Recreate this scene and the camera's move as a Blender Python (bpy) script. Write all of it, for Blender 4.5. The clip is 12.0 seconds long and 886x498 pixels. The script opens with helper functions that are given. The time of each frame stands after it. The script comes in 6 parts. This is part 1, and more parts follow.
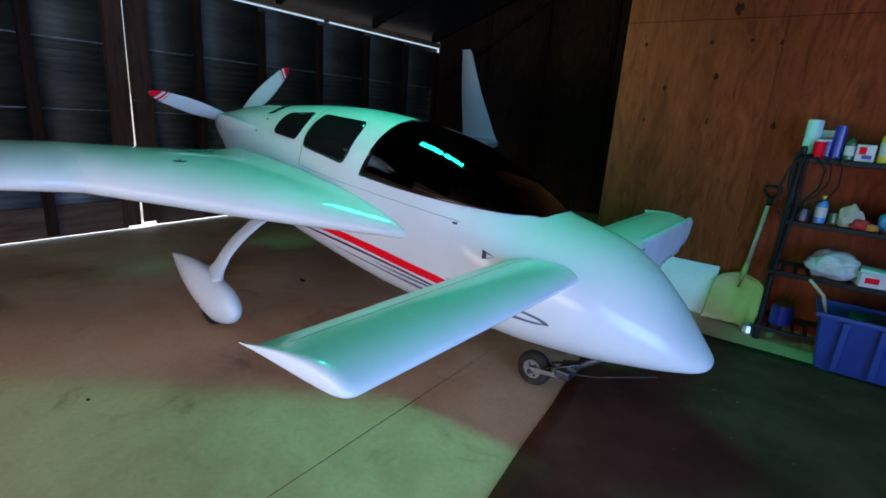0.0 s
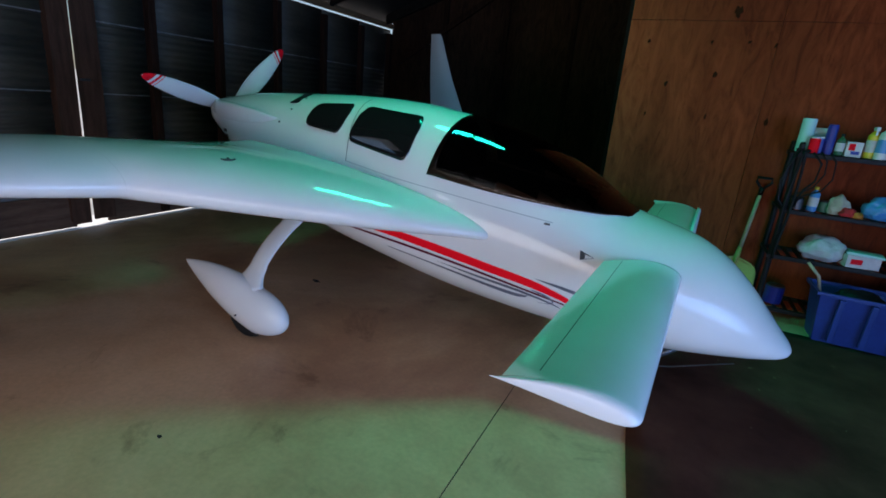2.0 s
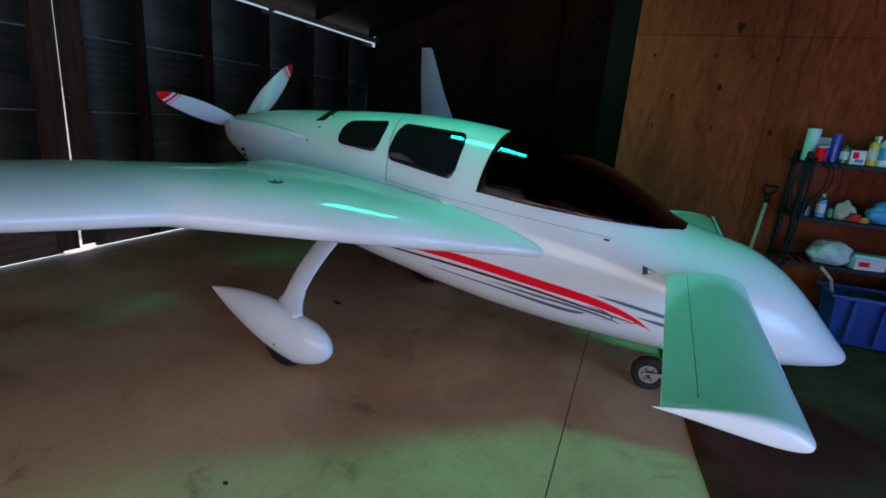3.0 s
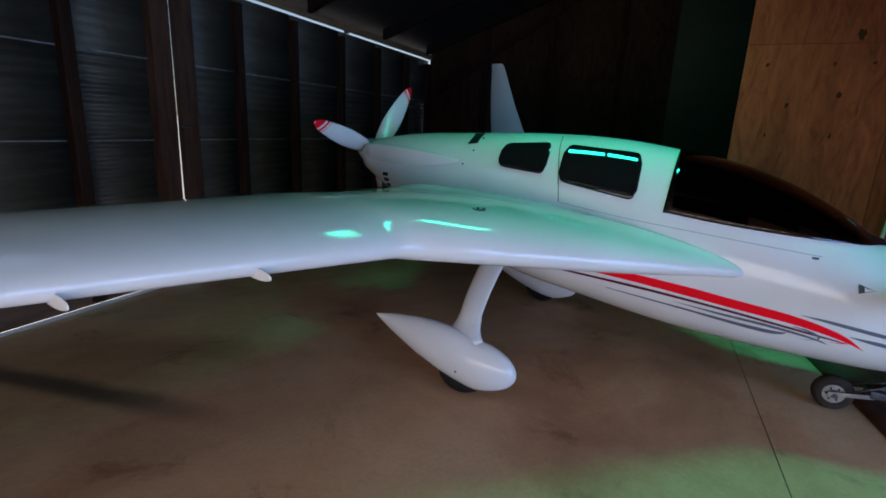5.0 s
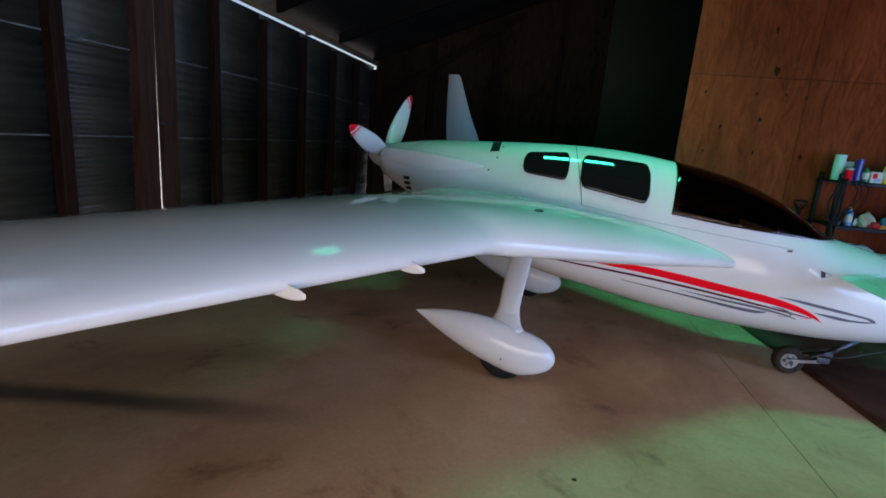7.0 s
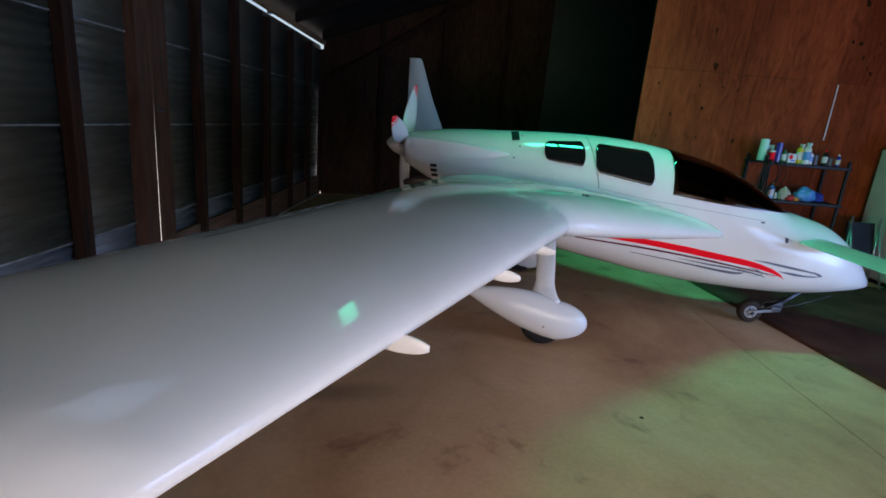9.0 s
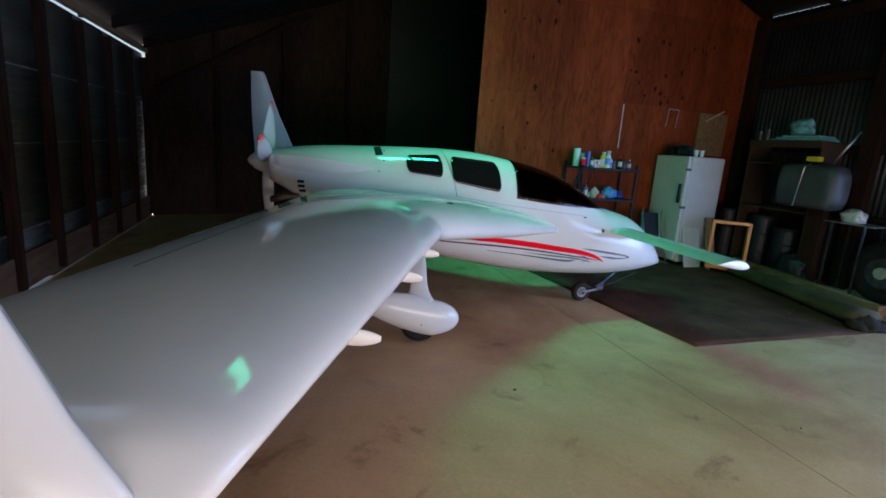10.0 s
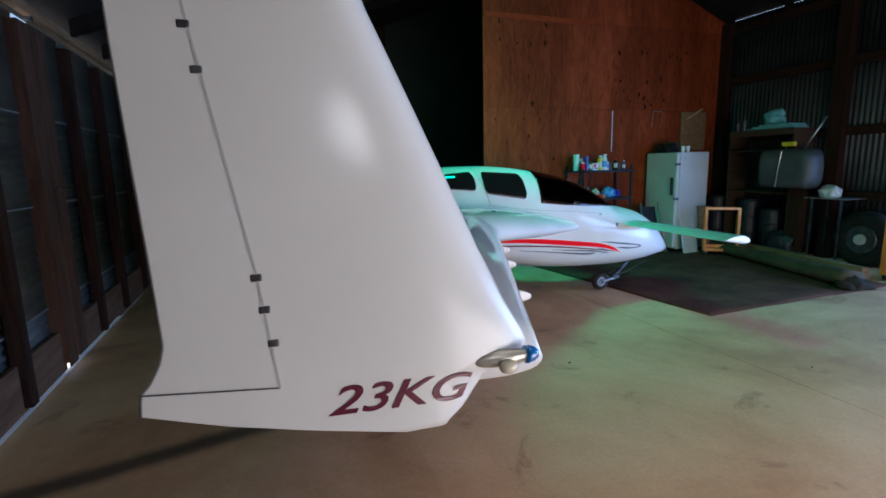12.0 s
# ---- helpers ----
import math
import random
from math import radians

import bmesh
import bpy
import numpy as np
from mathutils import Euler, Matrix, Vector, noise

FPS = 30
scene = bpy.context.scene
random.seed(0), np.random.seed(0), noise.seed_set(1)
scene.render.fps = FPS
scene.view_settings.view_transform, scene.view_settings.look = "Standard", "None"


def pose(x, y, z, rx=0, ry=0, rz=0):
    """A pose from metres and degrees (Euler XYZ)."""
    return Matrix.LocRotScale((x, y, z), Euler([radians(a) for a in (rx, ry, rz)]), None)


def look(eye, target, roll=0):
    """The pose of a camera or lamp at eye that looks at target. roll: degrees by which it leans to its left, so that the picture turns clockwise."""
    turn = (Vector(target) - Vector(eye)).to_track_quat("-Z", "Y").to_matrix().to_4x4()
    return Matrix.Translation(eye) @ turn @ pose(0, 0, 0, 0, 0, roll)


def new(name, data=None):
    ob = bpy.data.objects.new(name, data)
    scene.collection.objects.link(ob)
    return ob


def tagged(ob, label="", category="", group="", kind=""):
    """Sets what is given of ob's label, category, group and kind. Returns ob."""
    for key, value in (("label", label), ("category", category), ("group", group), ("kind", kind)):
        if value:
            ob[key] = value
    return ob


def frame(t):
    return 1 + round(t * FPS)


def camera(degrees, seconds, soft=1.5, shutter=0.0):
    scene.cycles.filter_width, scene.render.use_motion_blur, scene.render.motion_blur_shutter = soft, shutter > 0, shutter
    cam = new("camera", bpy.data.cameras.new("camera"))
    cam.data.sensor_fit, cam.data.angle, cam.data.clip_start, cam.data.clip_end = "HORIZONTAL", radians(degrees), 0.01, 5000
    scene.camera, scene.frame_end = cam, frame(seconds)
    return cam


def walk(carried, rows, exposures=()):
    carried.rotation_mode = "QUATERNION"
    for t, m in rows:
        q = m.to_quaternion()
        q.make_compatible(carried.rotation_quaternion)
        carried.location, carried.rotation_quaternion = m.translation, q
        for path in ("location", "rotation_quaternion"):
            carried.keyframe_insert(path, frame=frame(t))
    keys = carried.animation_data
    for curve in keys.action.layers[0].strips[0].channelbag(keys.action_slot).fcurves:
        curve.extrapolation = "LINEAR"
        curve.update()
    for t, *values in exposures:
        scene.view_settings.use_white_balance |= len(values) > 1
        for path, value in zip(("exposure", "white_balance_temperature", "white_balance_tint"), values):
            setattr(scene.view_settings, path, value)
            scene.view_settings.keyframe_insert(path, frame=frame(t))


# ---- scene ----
cam = camera(84.4, 12.0, soft=1.7)
PATH = [
    (0, (0.49, 0.926, 1.557), (-0.623, 2.5, 1.022), 4.1),
    (0.5, (0.259, 0.892, 1.547), (-0.781, 2.478, 0.911), 4.6),
    (1, (0.07, 0.811, 1.541), (-0.887, 2.436, 0.874), 4.8),
    (1.5, (-0.159, 0.633, 1.558), (-1.015, 2.32, 0.909), 5.2),
    (2, (-0.366, 0.519, 1.572), (-1.166, 2.258, 0.993), 5.3),
    (2.5, (-0.602, 0.463, 1.569), (-1.316, 2.256, 1.043), 5.1),
    (4.5, (-1.585, 0.112, 1.544), (-2.23, 1.923, 0.994), 4.1),
    (5, (-1.793, 0.053, 1.571), (-2.518, 1.852, 1.083), 2.7),
    (5.5, (-1.971, -0.072, 1.572), (-2.637, 1.762, 1.132), 3.0),
    (6, (-2.169, -0.258, 1.571), (-2.749, 1.609, 1.149), 3.5),
    (6.5, (-2.342, -0.342, 1.538), (-2.807, 1.556, 1.112), 4.1),
    (8.5, (-3.319, -0.757, 1.525), (-3.432, 1.177, 1.028), 5.5),
    (9, (-3.488, -0.813, 1.552), (-3.468, 1.124, 1.053), 5.0),
    (9.5, (-3.635, -0.936, 1.567), (-3.225, 0.962, 1.089), 5.1),
    (10, (-3.737, -1.024, 1.578), (-3.11, 0.83, 1.168), 4.2),
    (10.5, (-3.838, -1.187, 1.573), (-3.12, 0.648, 1.233), 2.1),
    (11, (-3.978, -1.353, 1.59), (-3.214, 0.465, 1.258), 0.6),
    (11.5, (-4.188, -1.416, 1.573), (-3.41, 0.397, 1.243), 0.0),
    (12, (-4.423, -1.422, 1.573), (-3.746, 0.429, 1.235), -1.3),
]
walk(cam, [(t, look(eye, target, roll)) for t, eye, target, roll in PATH], exposures=((0, -0.12, 6520, 14), (2.5, -0.52, 6500, 14), (5, -0.44, 6680, 14), (6.5, -0.27, 7000, 17), (8.5, -0.10, 7130, 17), (10.5, -0.12, 7020, 16), (12, 0.06, 6280, 11)))

# ---- world and light ----
world = bpy.data.worlds.new("overcast_sky")
scene.world = world
world.use_nodes = True
wn = world.node_tree.nodes
sky = wn.new("ShaderNodeTexSky")
sky.sky_type, sky.sun_disc = "NISHITA", False
sky.sun_elevation, sky.sun_rotation = radians(80), radians(340)
wn["Background"].inputs["Strength"].default_value = 0.15
world.node_tree.links.new(sky.outputs["Color"], wn["Background"].inputs["Color"])


def sun_lamp():
    d = bpy.data.lights.new("sun", "SUN")
    d.energy, d.angle, d.color = 6.0, radians(0.5), (1.0, 0.95, 0.88)
    ob = new("sun", d)
    ob.matrix_world = look((0, 0, 0), (0.06, -0.16, -0.98))


def opening_lamp(name, centre, target, sx, sy, watts, colour, spread=180):
    """Daylight coming in through one opening."""
    d = bpy.data.lights.new(name, "AREA")
    d.shape, d.size, d.size_y, d.energy, d.color = "RECTANGLE", sx, sy, watts, colour
    ob = new(name, d)
    d.spread = radians(spread)
    ob.matrix_world = look(centre, target)
    return ob


XW, XE, YS, YN, YP = -6.11, 3.95, -2.4, 9.6, 5.78       # west doors, east wall, south wall, back wall, plywood partition
DOOR = (-3.5, 1.4, 1.2)                                 # open hangar doorway in the south wall: from x, to x, height
WIN = (-4.22, -3.84, 1.97, 2.33)                         # window above the doorway
WINC = (3.1, 3.8, 2.46, 2.64)                            # high window at the corner of the south wall
WINE = (-2.35, 2.15, 0.05, 2.2)                          # window in the east wall: from y, to y, sill, head
SKYL = [(-2.46, 3.74), (-1.86, 3.74)]                    # green roof panels, centres
SKW, SKL = 0.57, 0.38
FILLQ = (-2.9, -1.2)                                    # unseen second roof panel, added to light the floor
CLEARP = (-4.25, 1.08)                                   # clear roof panel, centre
RIDGE = 0.39


def roof_z(x):
    return 5.47 - 0.375 * abs(x - RIDGE)


sun_lamp()
opening_lamp("doorway_daylight", ((DOOR[0] + DOOR[1]) / 2, YS + 0.12, DOOR[2] / 2), ((DOOR[0] + DOOR[1]) / 2, 3, DOOR[2] / 2), DOOR[1] - DOOR[0], DOOR[2], 92, (0.96, 0.90, 0.91), 165)
win = opening_lamp("window_daylight", ((WIN[0] + WIN[1]) / 2, YS + 0.12, (WIN[2] + WIN[3]) / 2), ((WIN[0] + WIN[1]) / 2, 0, (WIN[2] + WIN[3]) / 2 - 0.4), WIN[1] - WIN[0], WIN[3] - WIN[2], 3.0, (0.96, 0.96, 1.0))
win.data.shape = "ELLIPSE"
opening_lamp("corner_window_daylight", ((WINC[0] + WINC[1]) / 2, YS + 0.12, (WINC[2] + WINC[3]) / 2), ((WINC[0] + WINC[1]) / 2 - 2, 3, 1.0), WINC[1] - WINC[0], WINC[3] - WINC[2], 6.0, (0.94, 0.97, 1.0))
opening_lamp("side_window_daylight", (XE - 0.04, (WINE[0] + WINE[1]) / 2, (WINE[2] + WINE[3]) / 2), (-1.0, 2.4, 0.6), WINE[1] - WINE[0], WINE[3] - WINE[2], 218, (0.21, 0.46, 1.0), 125)
opening_lamp("blue_panel_daylight", (CLEARP[0], CLEARP[1], roof_z(CLEARP[0]) - 0.22), (CLEARP[0], CLEARP[1], 0), 0.78, 0.88, 4.0, (0.28, 0.57, 1.0))
# warm fill below the added roof panel, for the floor and outer wing
opening_lamp("added_panel_fill", (FILLQ[0], FILLQ[1], roof_z(FILLQ[0]) - 0.42), (FILLQ[0], FILLQ[1], 0), 1.9, 2.0, 9, (1.0, 0.87, 0.66))
for sx, sy in SKYL:
    # sunlight scattered forwards by the panel, and its broad glow
    slope = Vector((1, 0, 0.375)).normalized()
    m = Matrix((slope, Vector((0, 1, 0)), slope.cross(Vector((0, 1, 0))))).transposed().to_4x4()
    for name, watts, spread, drop in (("roof_panel_sunlight", 16, 102, 0.17), ("roof_panel_haze", 6.0, 172, 0.175)):
        ob = opening_lamp(name, (sx, sy, 4), (sx, sy, 0), SKW * 1.03, SKL, watts, (0.0, 1.0, 0.62), spread)
        m.translation = (sx, sy, roof_z(sx) - drop)
        ob.matrix_world = m
    # extra lamp aimed at the partition's top, added to tint its plywood green
    opening_lamp("partition_green_fill", (sx, sy, roof_z(sx) - 0.36), (sx + 0.38, sy + 1.0, roof_z(sx) - 0.85), SKW * 0.7, SKL * 0.7, 1.4, (0.0, 1.0, 0.45), 110)


# ---- materials ----
def mat(name, colour, rough=0.5, metal=0.0, coat=0.0, spec=0.5):
    m = bpy.data.materials.new(name)
    m.use_nodes = True
    b = m.node_tree.nodes["Principled BSDF"]
    b.inputs["Base Color"].default_value = (*colour, 1)
    b.inputs["Roughness"].default_value = rough
    b.inputs["Metallic"].default_value = metal
    b.inputs["Coat Weight"].default_value = coat
    b.inputs["Coat Roughness"].default_value = 0.06
    b.inputs["Specular IOR Level"].default_value = spec
    return m


def node(m, kind, **settings):
    n = m.node_tree.nodes.new(kind)
    for k, v in settings.items():
        n.inputs[k.replace("_", " ")].default_value = v
    return n


def wire(m, a, out, b, inp):
    m.node_tree.links.new(a.outputs[out], b.inputs[inp])


def coords(m, scale=(1, 1, 1)):
    c = m.node_tree.nodes.new("ShaderNodeTexCoord")
    k = m.node_tree.nodes.new("ShaderNodeMapping")
    k.inputs["Scale"].default_value = scale
    wire(m, c, "Object", k, "Vector")
    return k


def ramp(m, stops):
    r = m.node_tree.nodes.new("ShaderNodeValToRGB")
    e = r.color_ramp.elements
    while len(e) < len(stops):
        e.new(0.5)
    for el, (p, c) in zip(e, stops):
        el.position, el.color = p, (*c, 1)
    return r


def grained(name, lo, hi, scale=(1, 1, 1), size=4.0, rough=0.6, bump=0.15, fine=60.0, metal=0.0, coat=0.0, spec=0.5):
    """Two scales of noise between two colours, with fine relief."""
    m = mat(name, hi, rough, metal, coat, spec)
    b = m.node_tree.nodes["Principled BSDF"]
    k = coords(m, scale)
    n1 = node(m, "ShaderNodeTexNoise", Scale=size, Detail=6.0, Roughness=0.6)
    n2 = node(m, "ShaderNodeTexNoise", Scale=fine, Detail=3.0)
    wire(m, k, "Vector", n1, "Vector")
    wire(m, k, "Vector", n2, "Vector")
    mix = m.node_tree.nodes.new("ShaderNodeMath")
    mix.operation = "MULTIPLY_ADD"
    mix.inputs[1].default_value = 0.3
    wire(m, n2, "Fac", mix, 0)
    sub = m.node_tree.nodes.new("ShaderNodeMath")
    sub.operation = "SUBTRACT"
    sub.inputs[1].default_value = 0.15
    wire(m, n1, "Fac", sub, 0)
    wire(m, sub, 0, mix, 2)
    r = ramp(m, [(0.3, lo), (0.7, hi)])
    wire(m, mix, 0, r, "Fac")
    wire(m, r, "Color", b, "Base Color")
    if bump:
        bp = node(m, "ShaderNodeBump", Strength=bump, Distance=0.01)
        wire(m, n2, "Fac", bp, "Height")
        wire(m, bp, "Normal", b, "Normal")
    return m


def paint_material(name, gloss):
    m = mat(name, (0.78, 0.78, 0.76), 0.5, 0, 1.0, 0.2)
    b = m.node_tree.nodes["Principled BSDF"]
    k = coords(m)
    n = node(m, "ShaderNodeTexNoise", Scale=1.7, Detail=5.0)
    wire(m, k, "Vector", n, "Vector")
    b.inputs["Coat Roughness"].default_value = gloss
    b.inputs["Coat IOR"].default_value = 1.42
    r = ramp(m, [(0.35, (0.68, 0.675, 0.655)), (0.65, (0.745, 0.745, 0.735))])
    wire(m, n, "Fac", r, "Fac")
    wire(m, r, "Color", b, "Base Color")
    f = node(m, "ShaderNodeTexNoise", Scale=2.6, Detail=2.0)
    wire(m, k, "Vector", f, "Vector")
    bp = node(m, "ShaderNodeBump", Strength=0.035, Distance=0.02)
    wire(m, f, "Fac", bp, "Height")
    wire(m, bp, "Normal", b, "Coat Normal")
    return m


def concrete_material():
    m = mat("stained_shaded_concrete", (0.3, 0.25, 0.2), 0.55)
    b = m.node_tree.nodes["Principled BSDF"]
    k = coords(m)
    big = node(m, "ShaderNodeTexNoise", Scale=0.55, Detail=7.0, Roughness=0.62, Distortion=0.6)
    fine = node(m, "ShaderNodeTexNoise", Scale=38.0, Detail=5.0)
    spot = node(m, "ShaderNodeTexNoise", Scale=1.7, Detail=6.0, Roughness=0.66, Distortion=0.5)
    for n in (big, fine, spot):
        wire(m, k, "Vector", n, "Vector")
    r1 = ramp(m, [(0.32, (0.42, 0.205, 0.105)), (0.46, (0.59, 0.325, 0.172)), (0.56, (0.68, 0.41, 0.228)), (0.70, (0.75, 0.50, 0.30))])
    wire(m, big, "Fac", r1, "Fac")
    r2 = ramp(m, [(0.33, (0.56, 0.47, 0.42)), (0.41, (0.92, 0.89, 0.87)), (0.7, (1.08, 1.08, 1.06))])
    wire(m, spot, "Fac", r2, "Fac")
    mx = m.node_tree.nodes.new("ShaderNodeMix")
    mx.data_type, mx.blend_type = "RGBA", "MULTIPLY"
    mx.inputs["Factor"].default_value = 0.9
    wire(m, r1, "Color", mx, 6)
    wire(m, r2, "Color", mx, 7)
    r3 = ramp(m, [(0.3, (0.93, 0.93, 0.93)), (0.7, (1.05, 1.05, 1.05))])
    wire(m, fine, "Fac", r3, "Fac")
    my = m.node_tree.nodes.new("ShaderNodeMix")
    my.data_type, my.blend_type = "RGBA", "MULTIPLY"
    my.inputs["Factor"].default_value = 1.0
    wire(m, mx, 2, my, 6)
    wire(m, r3, "Color", my, 7)
    # a long shadow band near the sliding doors, painted dark into the floor colour
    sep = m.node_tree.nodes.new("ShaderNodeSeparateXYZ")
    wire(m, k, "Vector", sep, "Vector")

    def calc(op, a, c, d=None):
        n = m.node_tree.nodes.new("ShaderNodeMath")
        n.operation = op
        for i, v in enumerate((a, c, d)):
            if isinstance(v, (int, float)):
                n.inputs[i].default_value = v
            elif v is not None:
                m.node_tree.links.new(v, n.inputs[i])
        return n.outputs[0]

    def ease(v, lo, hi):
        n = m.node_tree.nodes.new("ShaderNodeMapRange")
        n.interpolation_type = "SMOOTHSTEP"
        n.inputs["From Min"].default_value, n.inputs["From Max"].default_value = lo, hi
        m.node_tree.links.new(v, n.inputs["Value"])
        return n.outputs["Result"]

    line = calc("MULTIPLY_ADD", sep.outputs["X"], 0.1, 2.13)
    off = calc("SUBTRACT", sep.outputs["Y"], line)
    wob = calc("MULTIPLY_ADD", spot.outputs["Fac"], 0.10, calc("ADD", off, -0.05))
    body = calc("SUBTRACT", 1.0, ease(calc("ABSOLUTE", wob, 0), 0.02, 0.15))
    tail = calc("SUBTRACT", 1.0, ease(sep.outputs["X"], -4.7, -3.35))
    shadow_band = calc("MULTIPLY", calc("MULTIPLY", body, tail), 0.86)
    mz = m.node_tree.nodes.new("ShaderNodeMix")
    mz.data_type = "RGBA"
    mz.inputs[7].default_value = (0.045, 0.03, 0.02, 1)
    m.node_tree.links.new(shadow_band, mz.inputs["Factor"])
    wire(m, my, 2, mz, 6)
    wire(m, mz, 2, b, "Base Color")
    bp = node(m, "ShaderNodeBump", Strength=0.04, Distance=0.003)
    wire(m, fine, "Fac", bp, "Height")
    wire(m, bp, "Normal", b, "Normal")
    rr = m.node_tree.nodes.new("ShaderNodeMapRange")
    rr.inputs["To Min"].default_value, rr.inputs["To Max"].default_value = 0.42, 0.68
    wire(m, spot, "Fac", rr, "Value")
    wire(m, rr, "Result", b, "Roughness")
    return m


def plywood_material(name, lo, hi, dark):
    """Rotary-cut veneer: long wavering grain along z, darker streaks, and a tint of its own for each sheet."""
    m = mat(name, hi, 0.8, 0, 0, 0.12)
    b = m.node_tree.nodes["Principled BSDF"]
    k = coords(m, (1.0, 1.0, 0.22))
    g = node(m, "ShaderNodeTexNoise", Scale=10.0, Detail=9.0, Roughness=0.72, Distortion=1.6)
    big = node(m, "ShaderNodeTexNoise", Scale=1.3, Detail=4.0)
    wire(m, k, "Vector", g, "Vector")
    wire(m, k, "Vector", big, "Vector")
    r = ramp(m, [(0.36, dark), (0.47, lo), (0.60, hi)])
    wire(m, g, "Fac", r, "Fac")
    r2 = ramp(m, [(0.36, (0.62, 0.58, 0.55)), (0.5, (0.95, 0.94, 0.93)), (0.64, (1.18, 1.20, 1.22))])
    wire(m, big, "Fac", r2, "Fac")
    mx = m.node_tree.nodes.new("ShaderNodeMix")
    mx.data_type, mx.blend_type = "RGBA", "MULTIPLY"
    mx.inputs["Factor"].default_value = 1.0
    wire(m, r, "Color", mx, 6)
    wire(m, r2, "Color", mx, 7)
    info = m.node_tree.nodes.new("ShaderNodeObjectInfo")
    r3 = ramp(m, [(0.0, (0.82, 0.80, 0.78)), (1.0, (1.12, 1.1, 1.06))])
    wire(m, info, "Random", r3, "Fac")
    my = m.node_tree.nodes.new("ShaderNodeMix")
    my.data_type, my.blend_type = "RGBA", "MULTIPLY"
    my.inputs["Factor"].default_value = 1.0
    wire(m, mx, 2, my, 6)
    wire(m, r3, "Color", my, 7)
    wire(m, my, 2, b, "Base Color")
    bp = node(m, "ShaderNodeBump", Strength=0.2, Distance=0.003)
    wire(m, g, "Fac", bp, "Height")
    wire(m, bp, "Normal", b, "Normal")
    return m


PAINT = paint_material("white_aircraft_paint", 0.05)
FINPAINT = paint_material("hazed_white_paint", 0.16)
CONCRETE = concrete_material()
PLY = plywood_material("orange_plywood", (0.24, 0.045, 0.014), (0.30, 0.060, 0.019), (0.165, 0.029, 0.009))
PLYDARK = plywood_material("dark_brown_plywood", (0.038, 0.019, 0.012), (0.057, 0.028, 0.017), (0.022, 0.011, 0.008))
TIMBER = grained("dark_old_timber", (0.015, 0.0075, 0.005), (0.042, 0.019, 0.012), (8, 8, 0.7), 3, 0.85, 0.4, 30, spec=0.12)
BEAMWOOD = grained("brown_timber", (0.16, 0.09, 0.045), (0.30, 0.18, 0.09), (5, 0.6, 5), 4, 0.7, 0.3, 30)
PINE = grained("orange_varnished_pine", (0.56, 0.16, 0.026), (0.74, 0.25, 0.052), (6, 6, 0.8), 4, 0.4, 0.15, 30, coat=0.3)
TIN = grained("weathered_corrugated_steel", (0.042, 0.044, 0.047), (0.108, 0.111, 0.116), (1, 1, 1), 1.6, 0.55, 0.05, 40, metal=0.75)
# lighter timber for the stiles, with the daylight on them in its colour
STILEWOOD = grained("daylit_stile_timber", (0.040, 0.018, 0.010), (0.105, 0.050, 0.030), (5, 5, 0.6), 3, 0.75, 0.4, 30, spec=0.2)
TINDARK = grained("dull_dark_steel_sheet", (0.034, 0.029, 0.020), (0.094, 0.080, 0.055), (1, 0.3, 1.8), 2.6, 0.55, 0.1, 40, metal=0.3)
# lowest sheets: paler steel, with the side light on them in its colour
LOWTIN = grained("pale_side_lit_steel_sheet", (0.070, 0.070, 0.072), (0.190, 0.190, 0.196), (1, 0.3, 1.8), 2.6, 0.5, 0.1, 40, metal=0.3)
SILLWOOD = grained("scuffed_sill_timber", (0.075, 0.040, 0.026), (0.165, 0.092, 0.060), (5, 0.6, 5), 3, 0.8, 0.4, 30, spec=0.15)
# glint along the sheet laps, put in as a pale edge colour
LAPEDGE = grained("glinting_sheet_edge", (0.10, 0.10, 0.10), (0.42, 0.41, 0.40), (1, 3, 1), 3, 0.4, 0.1, 40, metal=0.4)
# roof steel in an even near-black
ROOFTIN = grained("near_black_roof_steel", (0.011, 0.0095, 0.009), (0.026, 0.022, 0.021), (1, 1, 1), 1.8, 0.7, 0.05, 40, spec=0.15)
BLACKOUT = grained("black_plastic_sheet", (0.005, 0.0045, 0.004), (0.012, 0.011, 0.010), (1, 1, 1), 3, 0.55, 0.3, 9)
ACRYLIC = mat("dark_tinted_acrylic", (0.010, 0.008, 0.008), 0.03, 0, 0.0, 0.5)
def tinted_material(name, tint, ior=1.5):
    """Clear acrylic: light passes with a tint, gloss grows at a slant."""
    m = mat(name, (0.02, 0.02, 0.02), 0.03)
    out = m.node_tree.nodes["Material Output"]
    t = node(m, "ShaderNodeBsdfTransparent", Color=(*tint, 1))
    g = node(m, "ShaderNodeBsdfGlossy", Roughness=0.03)
    f = node(m, "ShaderNodeFresnel", IOR=ior)
    mx = m.node_tree.nodes.new("ShaderNodeMixShader")
    wire(m, f, "Fac", mx, "Fac")
    wire(m, t, 0, mx, 1)
    wire(m, g, 0, mx, 2)
    wire(m, mx, 0, out, "Surface")
    return m


SMOKE = tinted_material("smoke_brown_acrylic", (0.43, 0.36, 0.32))
SMOKEIN = tinted_material("smoke_brown_acrylic_inside", (0.43, 0.36, 0.32), 1.0)
UPHOLSTERY = grained("charcoal_upholstery", (0.012, 0.011, 0.012), (0.035, 0.032, 0.033), (1, 1, 1), 6, 0.85, 0.3, 90, spec=0.2)
RED = mat("red_vinyl_stripe", (0.95, 0.006, 0.018), 0.5, 0, 0.0, 0.08)
GREY = mat("grey_vinyl_stripe", (0.12, 0.125, 0.16), 0.35, 0, 0.3)
